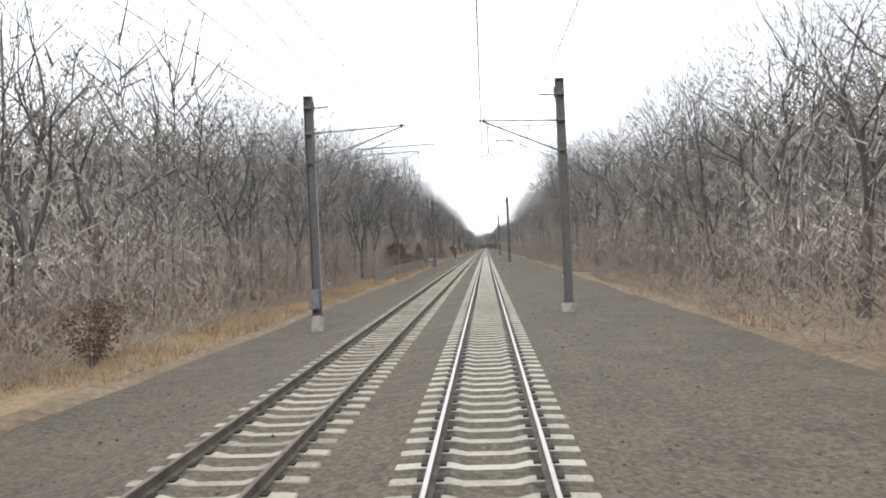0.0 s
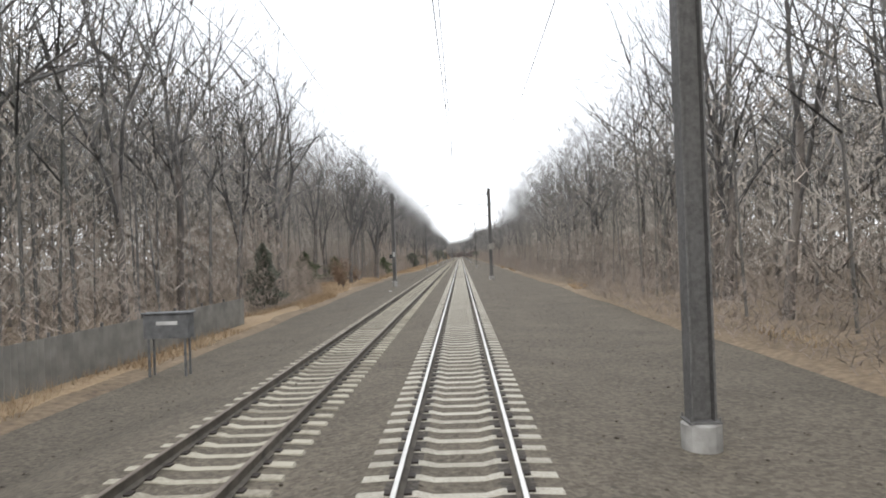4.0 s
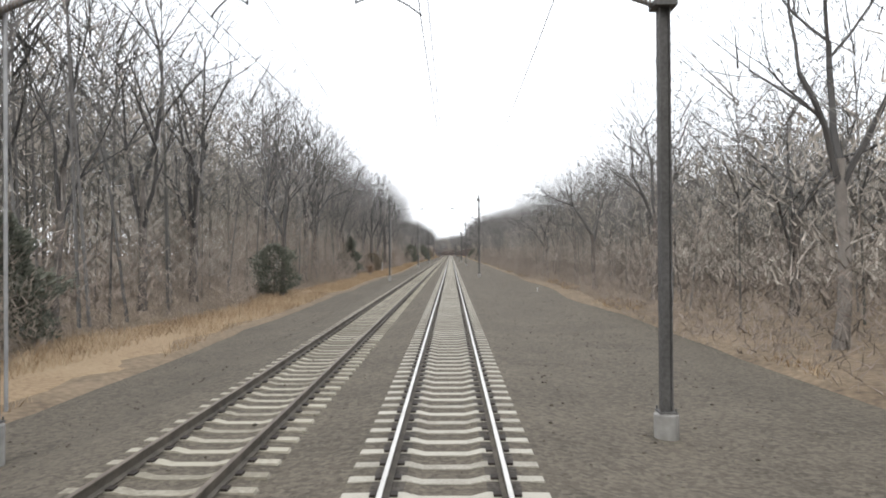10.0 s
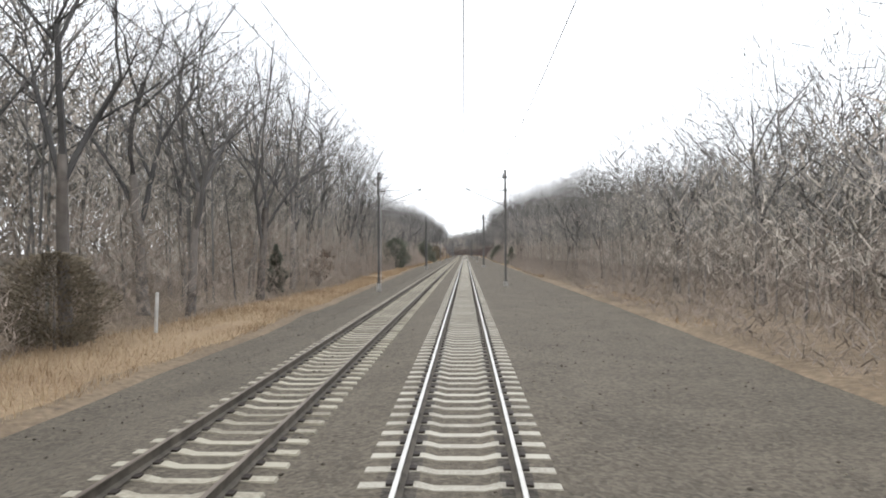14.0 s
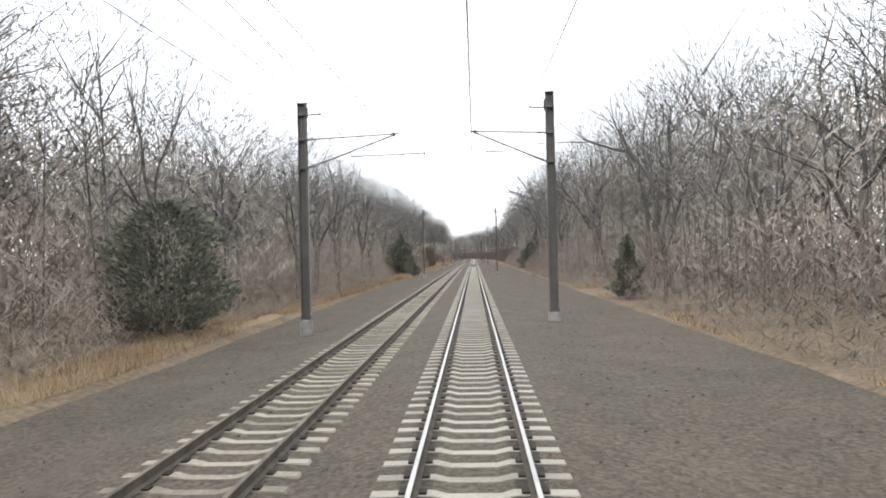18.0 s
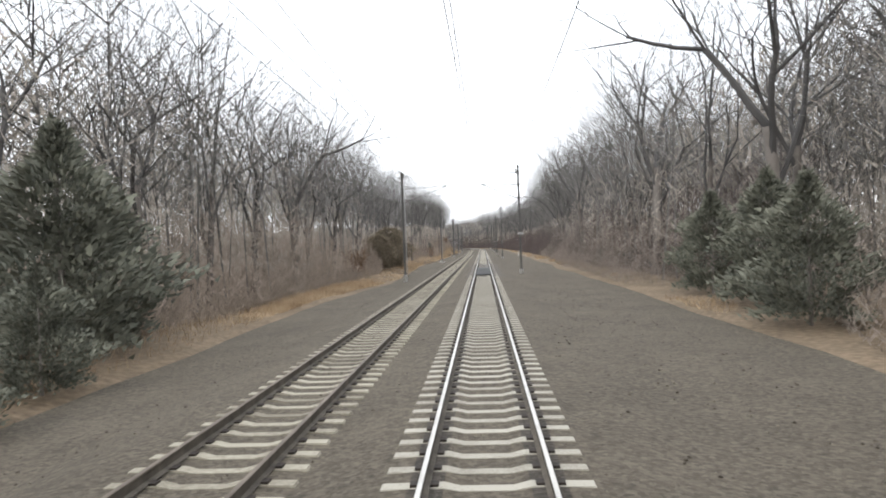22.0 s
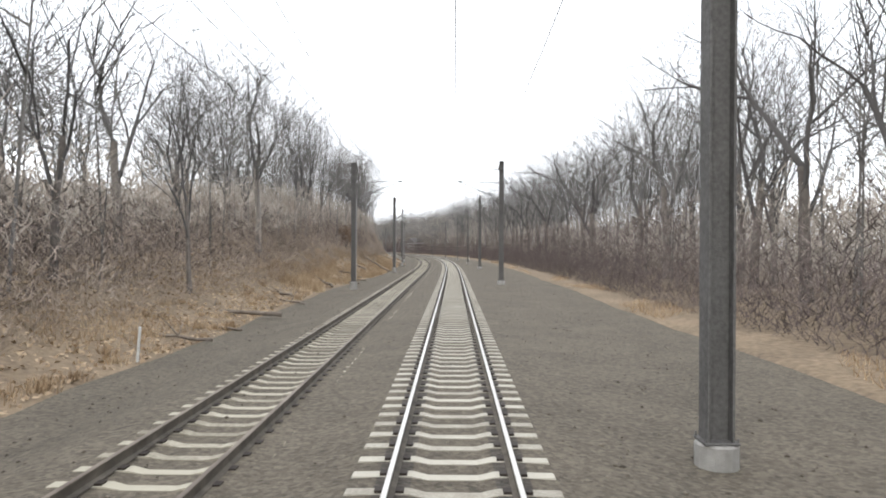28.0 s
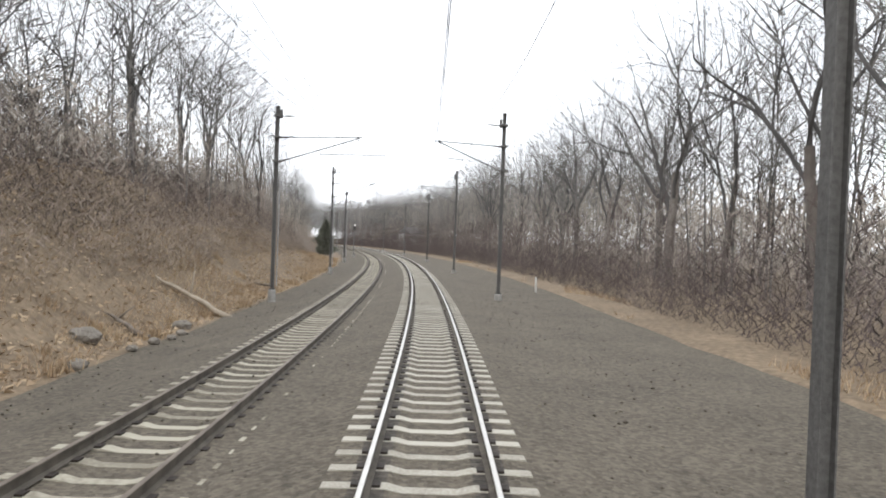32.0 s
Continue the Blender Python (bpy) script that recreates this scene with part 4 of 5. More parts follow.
OVER_OWN = [0.1, 0.1, -0.2, 0.15, -0.42, 0.15, -0.1, 0.1, -0.58, 0.05] + [0.1, 0.0] * 6
OVER_LEFT = [-3.6, -3.65, -4.05, -3.65, -4.05, -3.65, -4.05, -3.65, -4.05, -3.65] + [-4.2, -3.95] * 6
for over in (OVER_OWN, OVER_LEFT):
    wire("messenger_wire", 0, 8.56, 0.011, 1.15, "dark messenger wire sagging between masts over a track", over)
    wire("contact_wire", 0, 6.88, 0.010, 0.05, "dark copper contact wire over a track", over)
wire("feeder_wire", -7.05, 9.60, 0.016, 0.7, "dark feeder wire along the masts")
wire("feeder_wire", -8.75, 9.55, 0.016, 0.7, "dark feeder wire along the masts")
wire("feeder_wire", 2.85, 9.60, 0.016, 0.7, "dark feeder wire along the masts")
dr = Build()
for over in (OVER_OWN, OVER_LEFT):
    ss = [-50.0] + MAST_S
    for k in range(len(ss) - 1):
        for j in range(1, 8):
            f = j / 8
            s = ss[k] + (ss[k + 1] - ss[k]) * f
            su = over[k] + (over[k + 1] - over[k]) * f
            dr.tube([line(s, su, 6.88 - 0.2 * f * (1 - f)), line(s, su, 8.56 - 4.6 * f * (1 - f))], [0.005, 0.005], 3, cap=False)
tagged(new("dropper_wires", dr.mesh("dropper_wires", M_WIRE)), "thin droppers between messenger and contact wires", "wire", kind="stuff")


# ---- tracks ----
GAUGE = 1.505


def rail_mesh(u_at, side, z_at, head):
    prof = [(-0.076, -0.186), (0.076, -0.186), (0.072, -0.172), (0.012, -0.15), (0.009, -0.045), (0.036, -0.036), (0.036, -0.008), (0.028, 0.0), (-0.028, 0.0), (-0.036, -0.008), (-0.036, -0.036), (-0.009, -0.045), (-0.012, -0.15), (-0.072, -0.172)]
    b = Build()
    ss = list(np.arange(-60.0, 720.0, 20.0)) + list(np.arange(720.0, 1400.1, 4.0))
    n = len(prof)
    V, Fc, I = [], [], []
    for s in ss:
        V += [line(s, u_at(s) + side + x, z_at(s) + z) for x, z in prof]
    for a in range(len(ss) - 1):
        for k in range(n):
            k2 = (k + 1) % n
            Fc.append((a * n + k, a * n + k2, (a + 1) * n + k2, (a + 1) * n + k))
            I.append(1 if k in (6, 7, 8) else 0)
    return mesh_of("rail", V, Fc, [M_RAIL_SIDE, head], I)


def sleeper_mesh(mat, plain=False):
    """Concrete sleeper, low in the middle, with dark clips at the rail seats; its top at the rail seat is z = 0."""
    b = Build()
    cuts = [(-1.295, -0.05, 0.09), (-1.27, -0.012, 0.102), (-0.95, 0.0, 0.108), (-0.52, 0.0, 0.108), (-0.32, -0.045, 0.094), (0.32, -0.045, 0.094), (0.52, 0.0, 0.108), (0.95, 0.0, 0.108), (1.27, -0.012, 0.102), (1.295, -0.05, 0.09)]
    if plain:
        cuts = [cuts[k] for k in (0, 1, 3, 4, 5, 6, 8, 9)]
    V, Fc = [], []
    for x, z, w in cuts:
        if plain:
            V += [(x, -w - 0.02, -0.15), (x, -w, z), (x, w, z), (x, w + 0.02, -0.15)]
            continue
        V += [(x, -w - 0.02, -0.15), (x, -w, z - 0.012), (x, -w + 0.015, z), (x, w - 0.015, z), (x, w, z - 0.012), (x, w + 0.02, -0.15)]
    w6 = 4 if plain else 6
    for a in range(len(cuts) - 1):
        for k in range(w6 - 1):
            Fc.append((a * w6 + k, a * w6 + w6 + k, a * w6 + w6 + 1 + k, a * w6 + 1 + k))
    Fc.append(tuple(range(w6)))
    q = (len(cuts) - 1) * w6
    Fc.append(tuple(q + k for k in reversed(range(w6))))
    b.add([Vector(v) for v in V], Fc)
    for sx in (-1, 1):
        for d in (-0.115, 0.115):
            b.box((sx * GAUGE / 2 + d * 1.08, 0, 0.010), (0.095, 0.15, 0.036), mat=1)
    return b.mesh("sleeper", [mat, M_CLIP])


SLEEPER = sleeper_mesh(M_CONCRETE)
OLD_SLEEPER = sleeper_mesh(M_OLD)
PLAIN = sleeper_mesh(M_CONCRETE, True)
SLEEPER_V = [v.co.copy() for v in PLAIN.vertices]
SLEEPER_F = [(tuple(p.vertices), p.material_index) for p in PLAIN.polygons]


def railway(u_at, z_at, head, label, first, last, one, rest, sink):
    e = thing("railway_track", pose(0, 0, 0), label, "track", "running tracks", "structure")
    for sg, w in ((-1, "rail"), (1, "rail")):
        piece("rail", rail_mesh(u_at, sg * GAUGE / 2, z_at, head), e)
    rest_v, rest_f, rest_i = [], [], []
    pitch = 0.61
    n = 0
    s = -8.0
    while s < 1150:
        u = u_at(s)
        j = 0.012 * wob(s * 3.1, u)
        m = on_line(s + j, u, z_at(s) - 0.187 - sink * min(1, max(0, (s - 640) / 120)) + 0.004 * wob(s, u, 2), 0.5 * wob(s * 2.3, u, 5))
        if first <= s < last:
            piece("sleeper", one, e, m)
        else:
            base = len(rest_v)
            rest_v += [m @ v for v in SLEEPER_V]
            oily = u == 0.0 and abs(s - 642 - 4 * wob(s * 2)) < 17
            for f, mi in SLEEPER_F:
                rest_f.append(tuple(base + k for k in f))
                rest_i.append(2 if oily and mi == 0 else mi)
        s += pitch
    ob = piece("far_sleepers", mesh_of("far_sleepers", rest_v, rest_f, [rest, M_CLIP, M_STAINED], rest_i), e, label="row of pale concrete sleepers")
    tagged(ob, kind="stuff")
    return e


railway(lambda s: 0.0, lambda s: 0.0, M_RAIL_HEAD, "railway track with polished rails on pale concrete sleepers", 0.0, 180.0, SLEEPER, M_CONCRETE_REST, 0.0)
railway(left_u, left_z, M_RAIL_DULL, "railway track with dull brown rails on half-buried tan concrete sleepers", 0.0, 180.0, OLD_SLEEPER, M_OLD_REST, 0.003)


# ---- loose ballast stones ----
def stones(name, n, label):
    s = nr.uniform(4, 905, n)
    u = nr.uniform(-9.0, 7.0, n)
    sl = np.array([left_u(a) for a in s])
    own, left = np.abs(u) < 1.33, np.abs(u - sl) < 1.33
    zl = np.array([left_z(a) for a in s])
    z = np.where(own, np.interp(u, OWN_U, OWN_Z) - 0.012, np.where(left, zl - 0.225, np.interp(u, [-9.2, -7.6, -6.6, -5.6, -2.4, -2.0, -1.35, 1.35, 1.9, 2.6, 3.4, 5.0, 7.0], [-0.96, -0.92, -0.62, -0.41, -0.395, -0.32, -0.262, -0.262, -0.275, -0.36, -0.46, -0.5, -0.5])))
    phase = ((s + 8.0) % 0.61) / 0.61
    keep = ~((own | left) & ((phase < 0.24) | (phase > 0.76)))
    s, u, z = s[keep], u[keep], z[keep]
    n = len(s)
    c = lines(s, u, z + 0.005)
    r = nr.uniform(0.022, 0.05, n)
    base = np.array([(1, 0, 0), (0, 1, 0), (-1, 0, 0), (0, -1, 0), (0, 0, 0.8), (0, 0, -0.6)], float)
    a = nr.uniform(0, 6.28, n)
    R = np.zeros((n, 3, 3))
    R[:, 0, 0], R[:, 0, 1], R[:, 1, 0], R[:, 1, 1], R[:, 2, 2] = np.cos(a), -np.sin(a), np.sin(a), np.cos(a), 1
    P = np.einsum("nij,kj->nki", R, base) * r[:, None, None] * nr.uniform(0.6, 1.25, (n, 6, 3)) + c[:, None, :]
    F8 = np.array([(0, 1, 4), (1, 2, 4), (2, 3, 4), (3, 0, 4), (1, 0, 5), (2, 1, 5), (3, 2, 5), (0, 3, 5)])
    me = bpy.data.meshes.new(name)
    me.vertices.add(6 * n)
    me.vertices.foreach_set("co", P.reshape(-1).astype(np.float32))
    idx = (F8[None] + 6 * np.arange(n)[:, None, None]).reshape(-1).astype(np.int32)
    me.loops.add(len(idx))
    me.loops.foreach_set("vertex_index", idx)
    me.polygons.add(len(idx) // 3)
    me.polygons.foreach_set("loop_start", np.arange(0, len(idx), 3, dtype=np.int32))
    me.materials.append(M_STONE)
    me.update(calc_edges=True)
    return tagged(new(name, me), label, "stones", kind="stuff")


stones("ballast_stones", 29000, "loose grey-brown crushed stones on the ballast")
# ---- marks and fittings on the tracks ----
TRACKS = [o for o in scene.objects if o.name.startswith("railway_track")]
sl_y = mesh_of("painted_sleeper", [(v.x, v.y, v.z) for v in SLEEPER_V], [f for f, mi in SLEEPER_F if mi == 0], M_YELLOW)
for tr, u, hits in ((TRACKS[1], -3.77, (72.9,)), (TRACKS[0], 0.0, (72.9,))):
    for s in hits:
        n = round((s + 8.0) / 0.61)
        s2 = -8.0 + n * 0.61
        m = on_line(s2 + 0.012 * wob(s2 * 3.1, u), u, (-0.14 if u else 0) - 0.182 + 0.004 * wob(s2, u, 2), 0.5 * wob(s2 * 2.3, u, 5))
        piece("paint_mark", sl_y, tr, m, "worn yellow paint on a sleeper")

mt = thing("track_mat", on_line(624.5, 0, 0), "black oily rubber matting between the rails", "track mat")
for k in range(6):
    b = Build()
    b.box((0, 1.46 + k * 2.8, -0.155), (1.41, 2.795, 0.085), bev=0.02)
    piece("mat_panel", b.mesh("mat_panel", M_MAT if k < 5 else M_SLAB), mt, label="" if k < 5 else "paler wet panel at the end")
sheet("oil_stain", np.arange(622, 656, 0.5), lambda s: [-1.6 + 0.25 * wob(s * 0.9)] + OWN_U[2:-2] + [1.62, 1.9 + 0.4 * wob(s * 0.5, 4)],
      lambda s, u, k: float(np.interp(u, OWN_U, OWN_Z)) + (0.010 if 0 < k < 10 else -0.01), M_STAIN, "dark oily stain on the ballast", "stain")


# ---- markers, boxes and signs beside the line ----
def post_mesh(h, r, mat):
    b = Build()
    b.tube([(0, 0, -0.3), (0, 0, h - 0.04), (0, 0, h)], [r, r, r * 0.7], 8)
    return b.mesh("post", mat)


POST = post_mesh(1.0, 0.055, M_WHITE)
for s, u, h in ((376, -13.4, 1.5), (715, 7.9, 1.2), (905, 7.6, 1.0), (62, 7.0, 0.35), (300, 7.2, 0.35), (760, -9.2, 0.8)):
    p = line(s, u, -0.48)
    e = tagged(new("marker_post", POST), "short white marker post beside the ballast", "post", "marker posts")
    e.matrix_basis = pose(p.x, p.y, p.z, rng.uniform(-6, 6), rng.uniform(-6, 6), 0) @ Matrix.Scale(h, 4)


def box_on_mast(s, u, z, size, mat, name, label, turn=0):
    e = thing(name, on_line(s, u, z, turn), label, "equipment box")
    b = Build()
    b.box((0, 0, 0), size, bev=0.02)
    piece("case", b.mesh("case", mat), e)
    b = Build()
    b.box((0, -size[1] / 2 - 0.008, 0), (size[0] * 0.86, 0.012, size[2] * 0.88), bev=0.004)
    d = piece("door", b.mesh("door", mat), e)
    b = Build()
    b.box((size[0] * 0.34, -size[1] / 2 - 0.025, 0), (0.03, 0.025, 0.10), bev=0.005)
    piece("handle", b.mesh("handle", M_GALV), d)
    return e


box_on_mast(177.9, -8.38, 2.75, (0.36, 0.30, 0.46), M_BLACK, "control_box", "black control box fixed to a mast")
box_on_mast(177.9, -7.98, 3.0, (0.26, 0.44, 0.55), M_WHITE, "switch_box", "white switch box fixed to a mast")
box_on_mast(31.2, -8.0, 0.60, (0.46, 0.44, 0.9), M_GALV, "junction_box", "grey junction box at the foot of a mast")
box_on_mast(106.1, -8.30, 0.40, (0.45, 0.40, 0.9), M_GALV, "junction_box", "grey junction box at the foot of a mast")
sg = thing("mast_sign", on_line(177.6, 3.80, 3.55), "blank pale sign plate strapped to a mast", "sign")
b = Build()
b.box((0.13, -0.02, 0), (0.64, 0.012, 0.72), bev=0.004)
piece("plate", b.mesh("plate", M_GALV_DULL), sg)
for z in (-0.25, 0.25):
    b = Build()
    b.box((0, 0.05, z), (0.43, 0.14, 0.03))
    piece("strap", b.mesh("strap", M_GALV), sg)
sg2 = thing("mast_sign", on_line(631.2, 3.72, 3.5), "small white number plate on a mast", "sign")
b = Build()
b.box((0.12, -0.02, 0), (0.55, 0.012, 0.20), bev=0.004)
piece("plate", b.mesh("plate", M_WHITE), sg2)
b = Build()
for k in range(3):
    b.box((0.0 + k * 0.12, -0.032, 0), (0.06, 0.008, 0.12))
    piece("mark", b.mesh("mark", M_BLACK), sg2, label="dark bar of lettering")
    b = Build()

cab = thing("equipment_cabinet", on_line(118.0, -9.6, -0.45), "grey trackside equipment cabinet on short legs", "cabinet")
b = Build()
b.box((0, 0, 1.15), (1.5, 0.5, 0.8), bev=0.03)
piece("body", b.mesh("body", M_GALV), cab)
b = Build()
b.box((0, 0, 1.58), (1.6, 0.6, 0.05), bev=0.015)
piece("roof", b.mesh("roof", M_GALV), cab)
b = Build()
b.box((0.05, -0.26, 1.25), (0.7, 0.012, 0.12))
piece("label_bar", b.mesh("label_bar", M_WHITE), cab, label="pale bar of lettering")
for sx in (-0.6, 0.6):
    for sy in (-0.18, 0.18):
        b = Build()
        b.box((sx, sy, 0.13), (0.06, 0.06, 1.26))
        piece("leg", b.mesh("leg", M_GALV), cab)

fence = thing("low_fence", pose(0, 0, 0), "weathered grey corrugated fence behind the dry grass", "fence")
for k in range(20):
    s0, s1 = 74 + k * 3.0, 77 + k * 3.0
    u0, u1 = -12.3, -12.3
    b = Build()
    n = 20
    pts = []
    for j in range(n + 1):
        f = j / n
        wv = 0.04 if j % 2 else -0.04
        pts.append((s0 + (s1 - s0) * f, u0 + (u1 - u0) * f + wv))
    V = [line(a, c, -1.0) for a, c in pts] + [line(a, c, 0.66 + 0.04 * wob(k)) for a, c in pts]
    V += [v + Vector((-0.012, 0, 0)) for v in V]
    m0 = 2 * (n + 1)
    Fc = []
    for j in range(n):
        Fc += [(j, j + 1, n + 2 + j, n + 1 + j), (m0 + j + 1, m0 + j, m0 + n + 1 + j, m0 + n + 2 + j), (n + 1 + j, n + 2 + j, m0 + n + 2 + j, m0 + n + 1 + j)]
    b.add(V, Fc)
    piece("fence_panel", b.mesh("fence_panel", M_GALV_DULL), fence)
    b = Build()
    b.box(line(s0, u0 - 0.09, -0.15), (0.08, 0.08, 1.9), bev=0.01)
    piece("fence_post", b.mesh("fence_post", M_POLE), fence)


# ---- dead wood ----
def log(s, u, length, r, turn, tilt, branchy, label="fallen grey dead log lying in the dry grass", lift=0.0, wood=None):
    rnd = random.Random(int(s * 10))
    e = thing("fallen_log", on_line(s, u, hill(s, u) + r * 0.8 + lift, turn) @ pose(0, 0, 0, tilt, 0, 0), label, "log", "dead wood")
    b = Build()
    bow = 0.12 if length < 5 else 0.03
    pts = [Vector((bow * length * wob(k * 0.7, s), length * (k / 6 - 0.5), 0.03 * length * wob(k, s, 3))) for k in range(7)]
    b.tube(pts, [r * (1 - 0.6 * k / 6) for k in range(7)], 7)
    piece("stem", b.mesh("stem", wood or M_WOOD, True), e)
    for k in range(branchy):
        q = pts[rnd.randrange(2, 6)]
        w = Vector((rnd.uniform(-1, 1), rnd.uniform(-0.2, 1), rnd.uniform(-0.1, 0.7))).normalized()
        b = Build()
        l2 = length * rnd.uniform(0.15, 0.35)
        b.tube([q, q + w * l2 * 0.5 + Vector((0, 0, 0.04)), q + w * l2], [r * 0.45, r * 0.3, 0.006], 5)
        piece("branch", b.mesh("branch", wood or M_WOOD, True), e)
    return e


for a in ((652, -11.2, 3.6, 0.07, 50, 0, 4), (655, -11.9, 2.8, 0.06, -60, 3, 5), (658, -10.9, 2.2, 0.05, 75, 5, 3), (661, -12.2, 3.2, 0.07, 20, 2, 4), (689, -11.6, 4.2, 0.09, 62, 0, 3), (693, -12.6, 5.0, 0.10, 48, 2, 3),
          (704, -12.8, 4.0, 0.08, 70, 0, 4), (774, -11.2, 5.4, 0.12, 84, 2, 7), (783.2, -10.8, 3.6, 0.07, 55, 4, 4), (766, -11.2, 4.4, 0.07, 80, 3, 5), (770, -10.3, 3.0, 0.06, 55, 0, 3), (786, -11.8, 3.6, 0.10, 40, 4, 4), (800, -11.5, 4.5, 0.12, 30, 8, 3),
          (812, -12.2, 3.0, 0.07, 75, 5, 4), (905, -11.0, 3.0, 0.08, 60, 4, 3)):
    log(*a)
log(872.4, -11.4, 9.2, 0.20, 50, 19, 3, "pale fallen tree trunk leaning on the foot of the bank", 0.85, M_PALE)
for a in ((659.0, -9.8, 2.4, 0.05, 82, 2, 6), (658.4, -11.0, 2.8, 0.06, 97, 4, 7), (660.5, -10.4, 1.8, 0.04, 60, 6, 5)):
    log(*a, label="bleached broken branches lying at the edge of the ballast", wood=M_PALE)
log(840.2, -11.0, 5.8, 0.16, 49, 21, 2, "grey fallen tree trunk lying up the bank", 0.55, M_WOOD)
log(891, -10.8, 4.8, 0.15, 70, 22, 3, "grey fallen tree trunk lying up the bank", 0.35, M_PALE)
for a in ((806, -10.6, 3.4, 0.07, 66, 4, 7), (808, -11.2, 4.2, 0.09, 40, 6, 7), (811, -10.4, 2.6, 0.06, 100, 3, 6), (814, -11.4, 3.8, 0.08, 55, 8, 7), (818, -10.8, 2.8, 0.06, 20, 5, 6), (826, -12.6, 4.0, 0.09, 62, 18, 5),
          (700, -11.4, 5.6, 0.10, 66, 2, 6), (707, -11.0, 3.4, 0.07, 30, 0, 6), (712, -11.9, 4.4, 0.09, 80, 3, 6), (722, -11.2, 3.0, 0.06, 50, 2, 5), (862, -10.6, 3.2, 0.08, 48, 10, 5), (884, -11.0, 3.6, 0.10, 60, 14, 4), (840, -10.6, 2.6, 0.06, 85, 6, 6)):
    log(*a, label="heap of grey broken branches among dry leaves", wood=M_PALE if a[0] % 3 == 0 else None)


def boulder(s, u, r):
    """Rounded rock half sunk in the leaf litter."""
    bm = bmesh.new()
    bmesh.ops.create_icosphere(bm, subdivisions=3, radius=r)
    for v in bm.verts:
        d = v.co.normalized()
        v.co = Vector((v.co.x * 1.25, v.co.y, v.co.z * 0.75)) * (1 + 0.22 * wob(d.x * 2.1 + s, d.y * 2.1, d.z * 2.1) + 0.07 * wob(d.x * 6, d.y * 6 + s, d.z * 6))
    me = bpy.data.meshes.new("boulder")
    bm.to_mesh(me)
    bm.free()
    me.materials.append(M_ROCK)
    p = on_line(s, u, hill(s, u) + r * 0.35, 40 * wob(s))
    ob = new("boulder", me)
    ob.matrix_world = p
    tagged(ob, "grey-brown weathered rock at the foot of the bank", "rock", "rocks on the bank")


for a in ((871, -8.9, 0.36), (873, -9.6, 0.26), (878, -9.3, 0.22), (868, -9.8, 0.30), (886, -9.4, 0.28), (858, -9.5, 0.22), (846, -9.9, 0.25), (829, -10.1, 0.3), (881, -10.6, 0.4), (882, -8.9, 0.16), (883, -8.7, 0.13), (884.2, -8.8, 0.15), (880.6, -9.0, 0.14)):
    boulder(*a)
log(196, -20.5, 8.0, 0.14, 84, 2, 3, "grey fallen trunk lying across a clearing in the wood", 0.45)
log(513.5, -12.0, 4.2, 0.05, 12, 62, 2, "pale thin dead stem leaning up out of the brush", 1.6)
log(514.5, -12.3, 2.4, 0.04, -20, 55, 1, "pale thin dead stem leaning up out of the brush", 0.9)


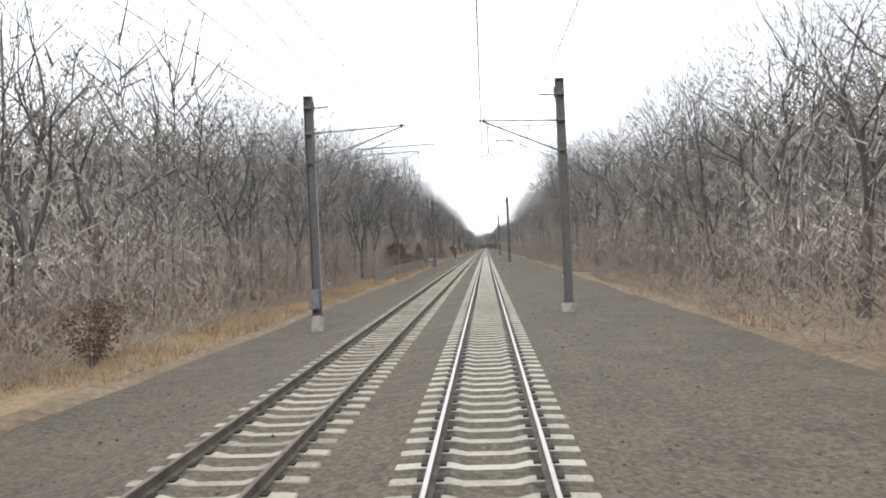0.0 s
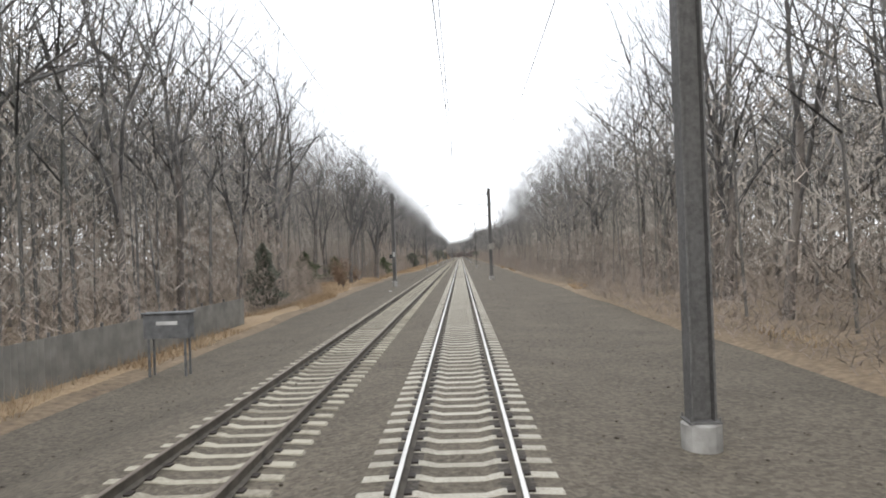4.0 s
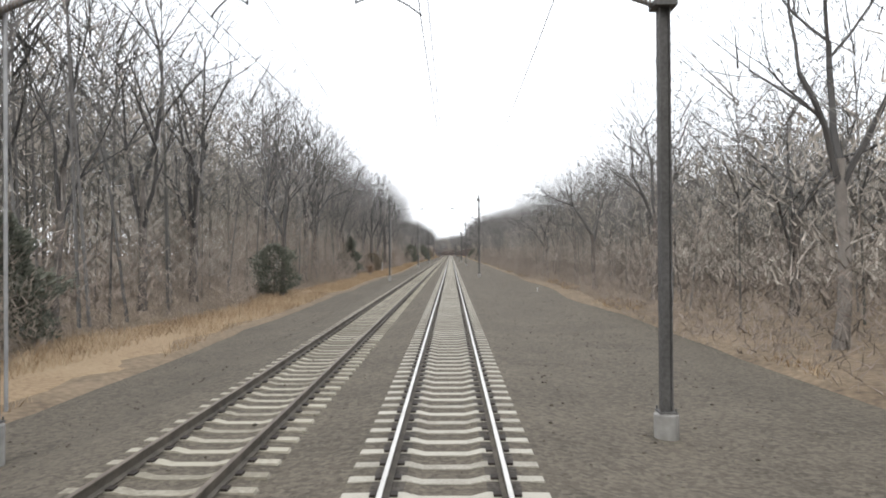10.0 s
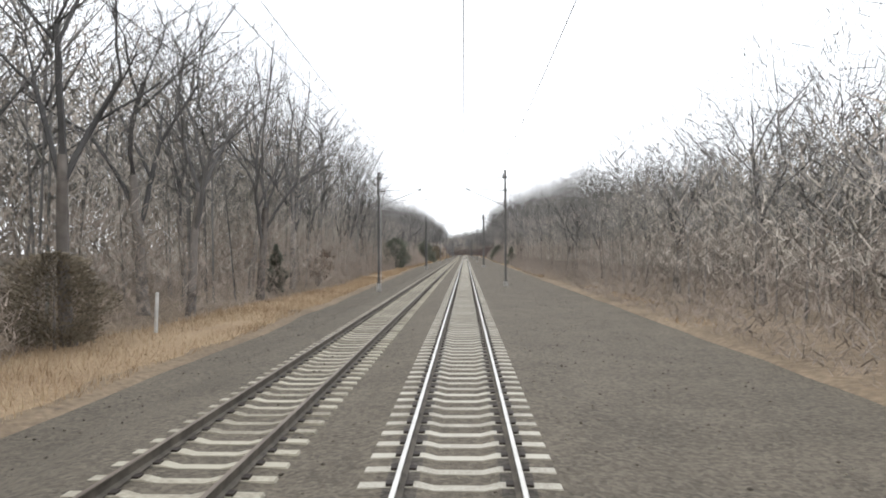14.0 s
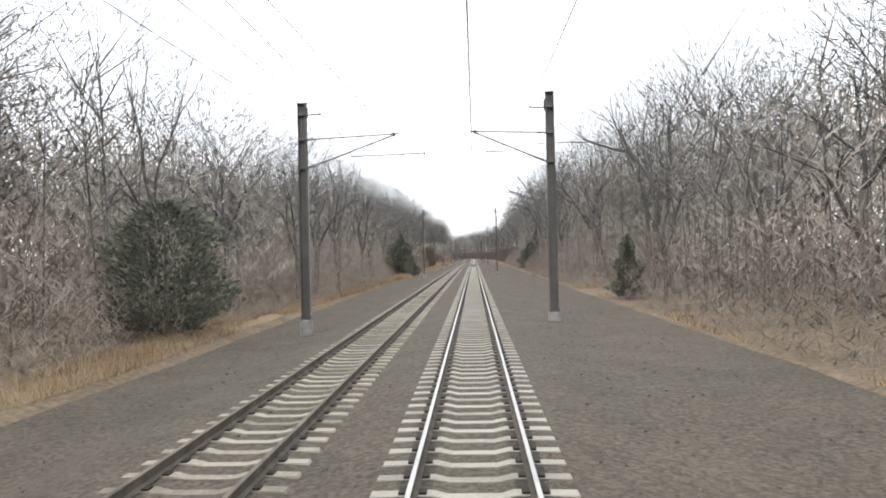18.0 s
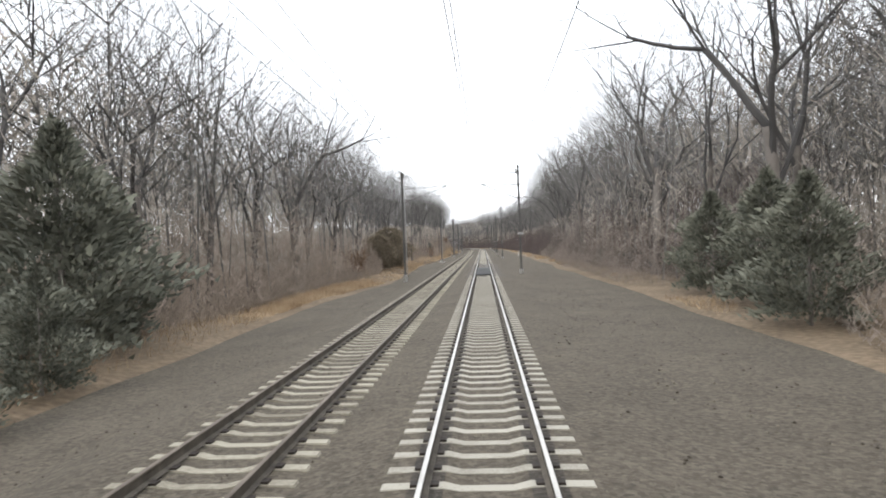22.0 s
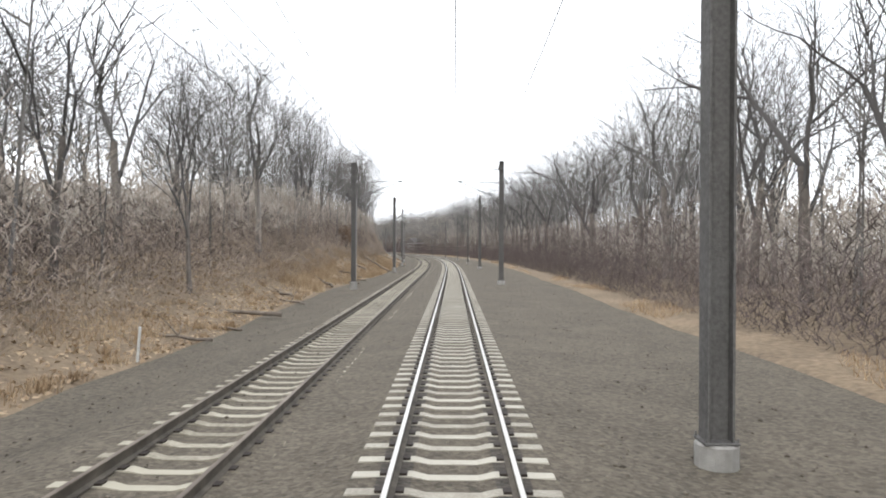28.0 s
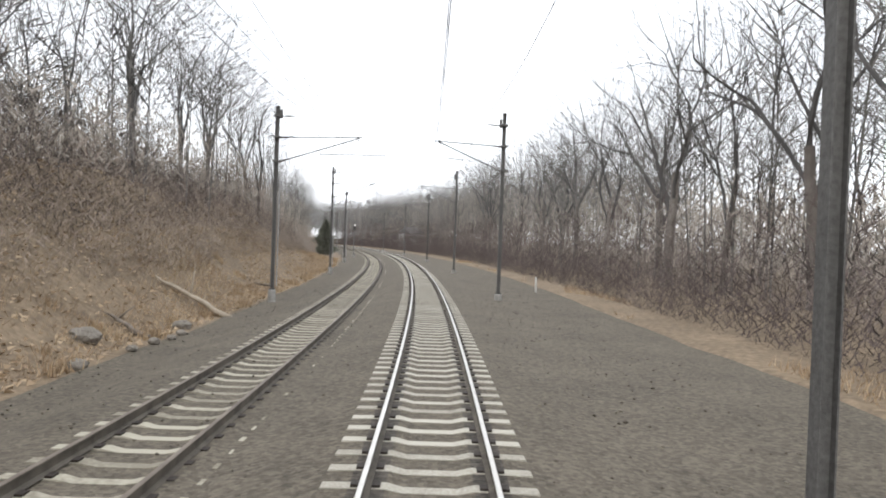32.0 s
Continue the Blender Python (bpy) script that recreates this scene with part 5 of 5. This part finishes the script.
# ---- beyond the bend ----
def house(s, u, w, d, h, turn, label, wall):
    e = thing("house", on_line(s, u, -0.6, turn), label, "house", "houses beyond the bend")
    b = Build()
    b.box((0, 0, h / 2), (w, d, h))
    piece("wall", b.mesh("wall", wall), e)
    b = Build()
    V = [Vector(v) for v in ((-w / 2 - .4, -d / 2 - .4, h), (w / 2 + .4, -d / 2 - .4, h), (w / 2 + .4, d / 2 + .4, h), (-w / 2 - .4, d / 2 + .4, h), (-w / 2 - .4, 0, h + d * 0.36), (w / 2 + .4, 0, h + d * 0.36))]
    b.add(V, [(0, 1, 5, 4), (2, 3, 4, 5), (0, 4, 3), (1, 2, 5), (3, 2, 1, 0)])
    piece("roof", b.mesh("roof", M_ROOF), e, label="dark shingle roof")
    for x in (-w * 0.28, w * 0.05, w * 0.32):
        for z in ((1.5, 4.1) if h > 4.5 else (1.5,)):
            b = Build()
            b.box((x, -d / 2 - 0.02, z), (0.95, 0.08, 1.3), bev=0.02)
            wn_ = piece("window", b.mesh("window", M_WHITE), e)
            b = Build()
            b.box((x, -d / 2 - 0.065, z), (0.78, 0.02, 1.1))
            piece("pane", b.mesh("pane", M_GLASS), wn_, label="dark glass pane")


house(1078, 19, 5.4, 6, 5.4, 25, "white two-storey house beyond the bend", M_WHITE)
house(1120, 26, 8, 7, 3.4, 10, "low white house beyond the bend", M_WHITE)

sig = thing("signal", on_line(978, -7.0, -0.5), "black railway signal with one lit lamp on a mast", "signal")
b = Build()
b.tube([(0, 0, 0), (0, 0, 5.6)], [0.08, 0.07], 8)
piece("mast", b.mesh("mast", M_GALV), sig)
b = Build()
b.box((0, -0.12, 5.2), (0.42, 0.12, 1.0), bev=0.05)
hd = piece("signal_head", b.mesh("signal_head", M_BLACK), sig, label="black signal head")
b = Build()
b.tube([(0, -0.185, 5.42), (0, -0.20, 5.42)], [0.10, 0.10], 12)
piece("lamp", b.mesh("lamp", M_LAMP), hd, label="white lit lamp")
b = Build()
b.box((0, 0, 0.15), (0.5, 0.5, 0.4), bev=0.03)
piece("base", b.mesh("base", M_FOOT), sig)


# ---- scraps beside the ballast ----
def scrap(s, u, size, turn, label):
    b = Build()
    b.box((0, 0, 0), size, bev=0.006)
    ob = new("scrap_board", b.mesh("scrap_board", M_WHITE))
    ob.matrix_world = on_line(s, u, hill(s, u) + 0.05 + size[2] / 2, turn) @ pose(0, 0, 0, 3, 2, 0)
    tagged(ob, label, "scrap board")


scrap(703, -8.6, (1.5, 0.16, 0.05), 10, "white painted board lying beside the ballast")
scrap(162, -6.9, (0.30, 0.16, 0.04), 35, "small white scrap of board on the ballast edge")
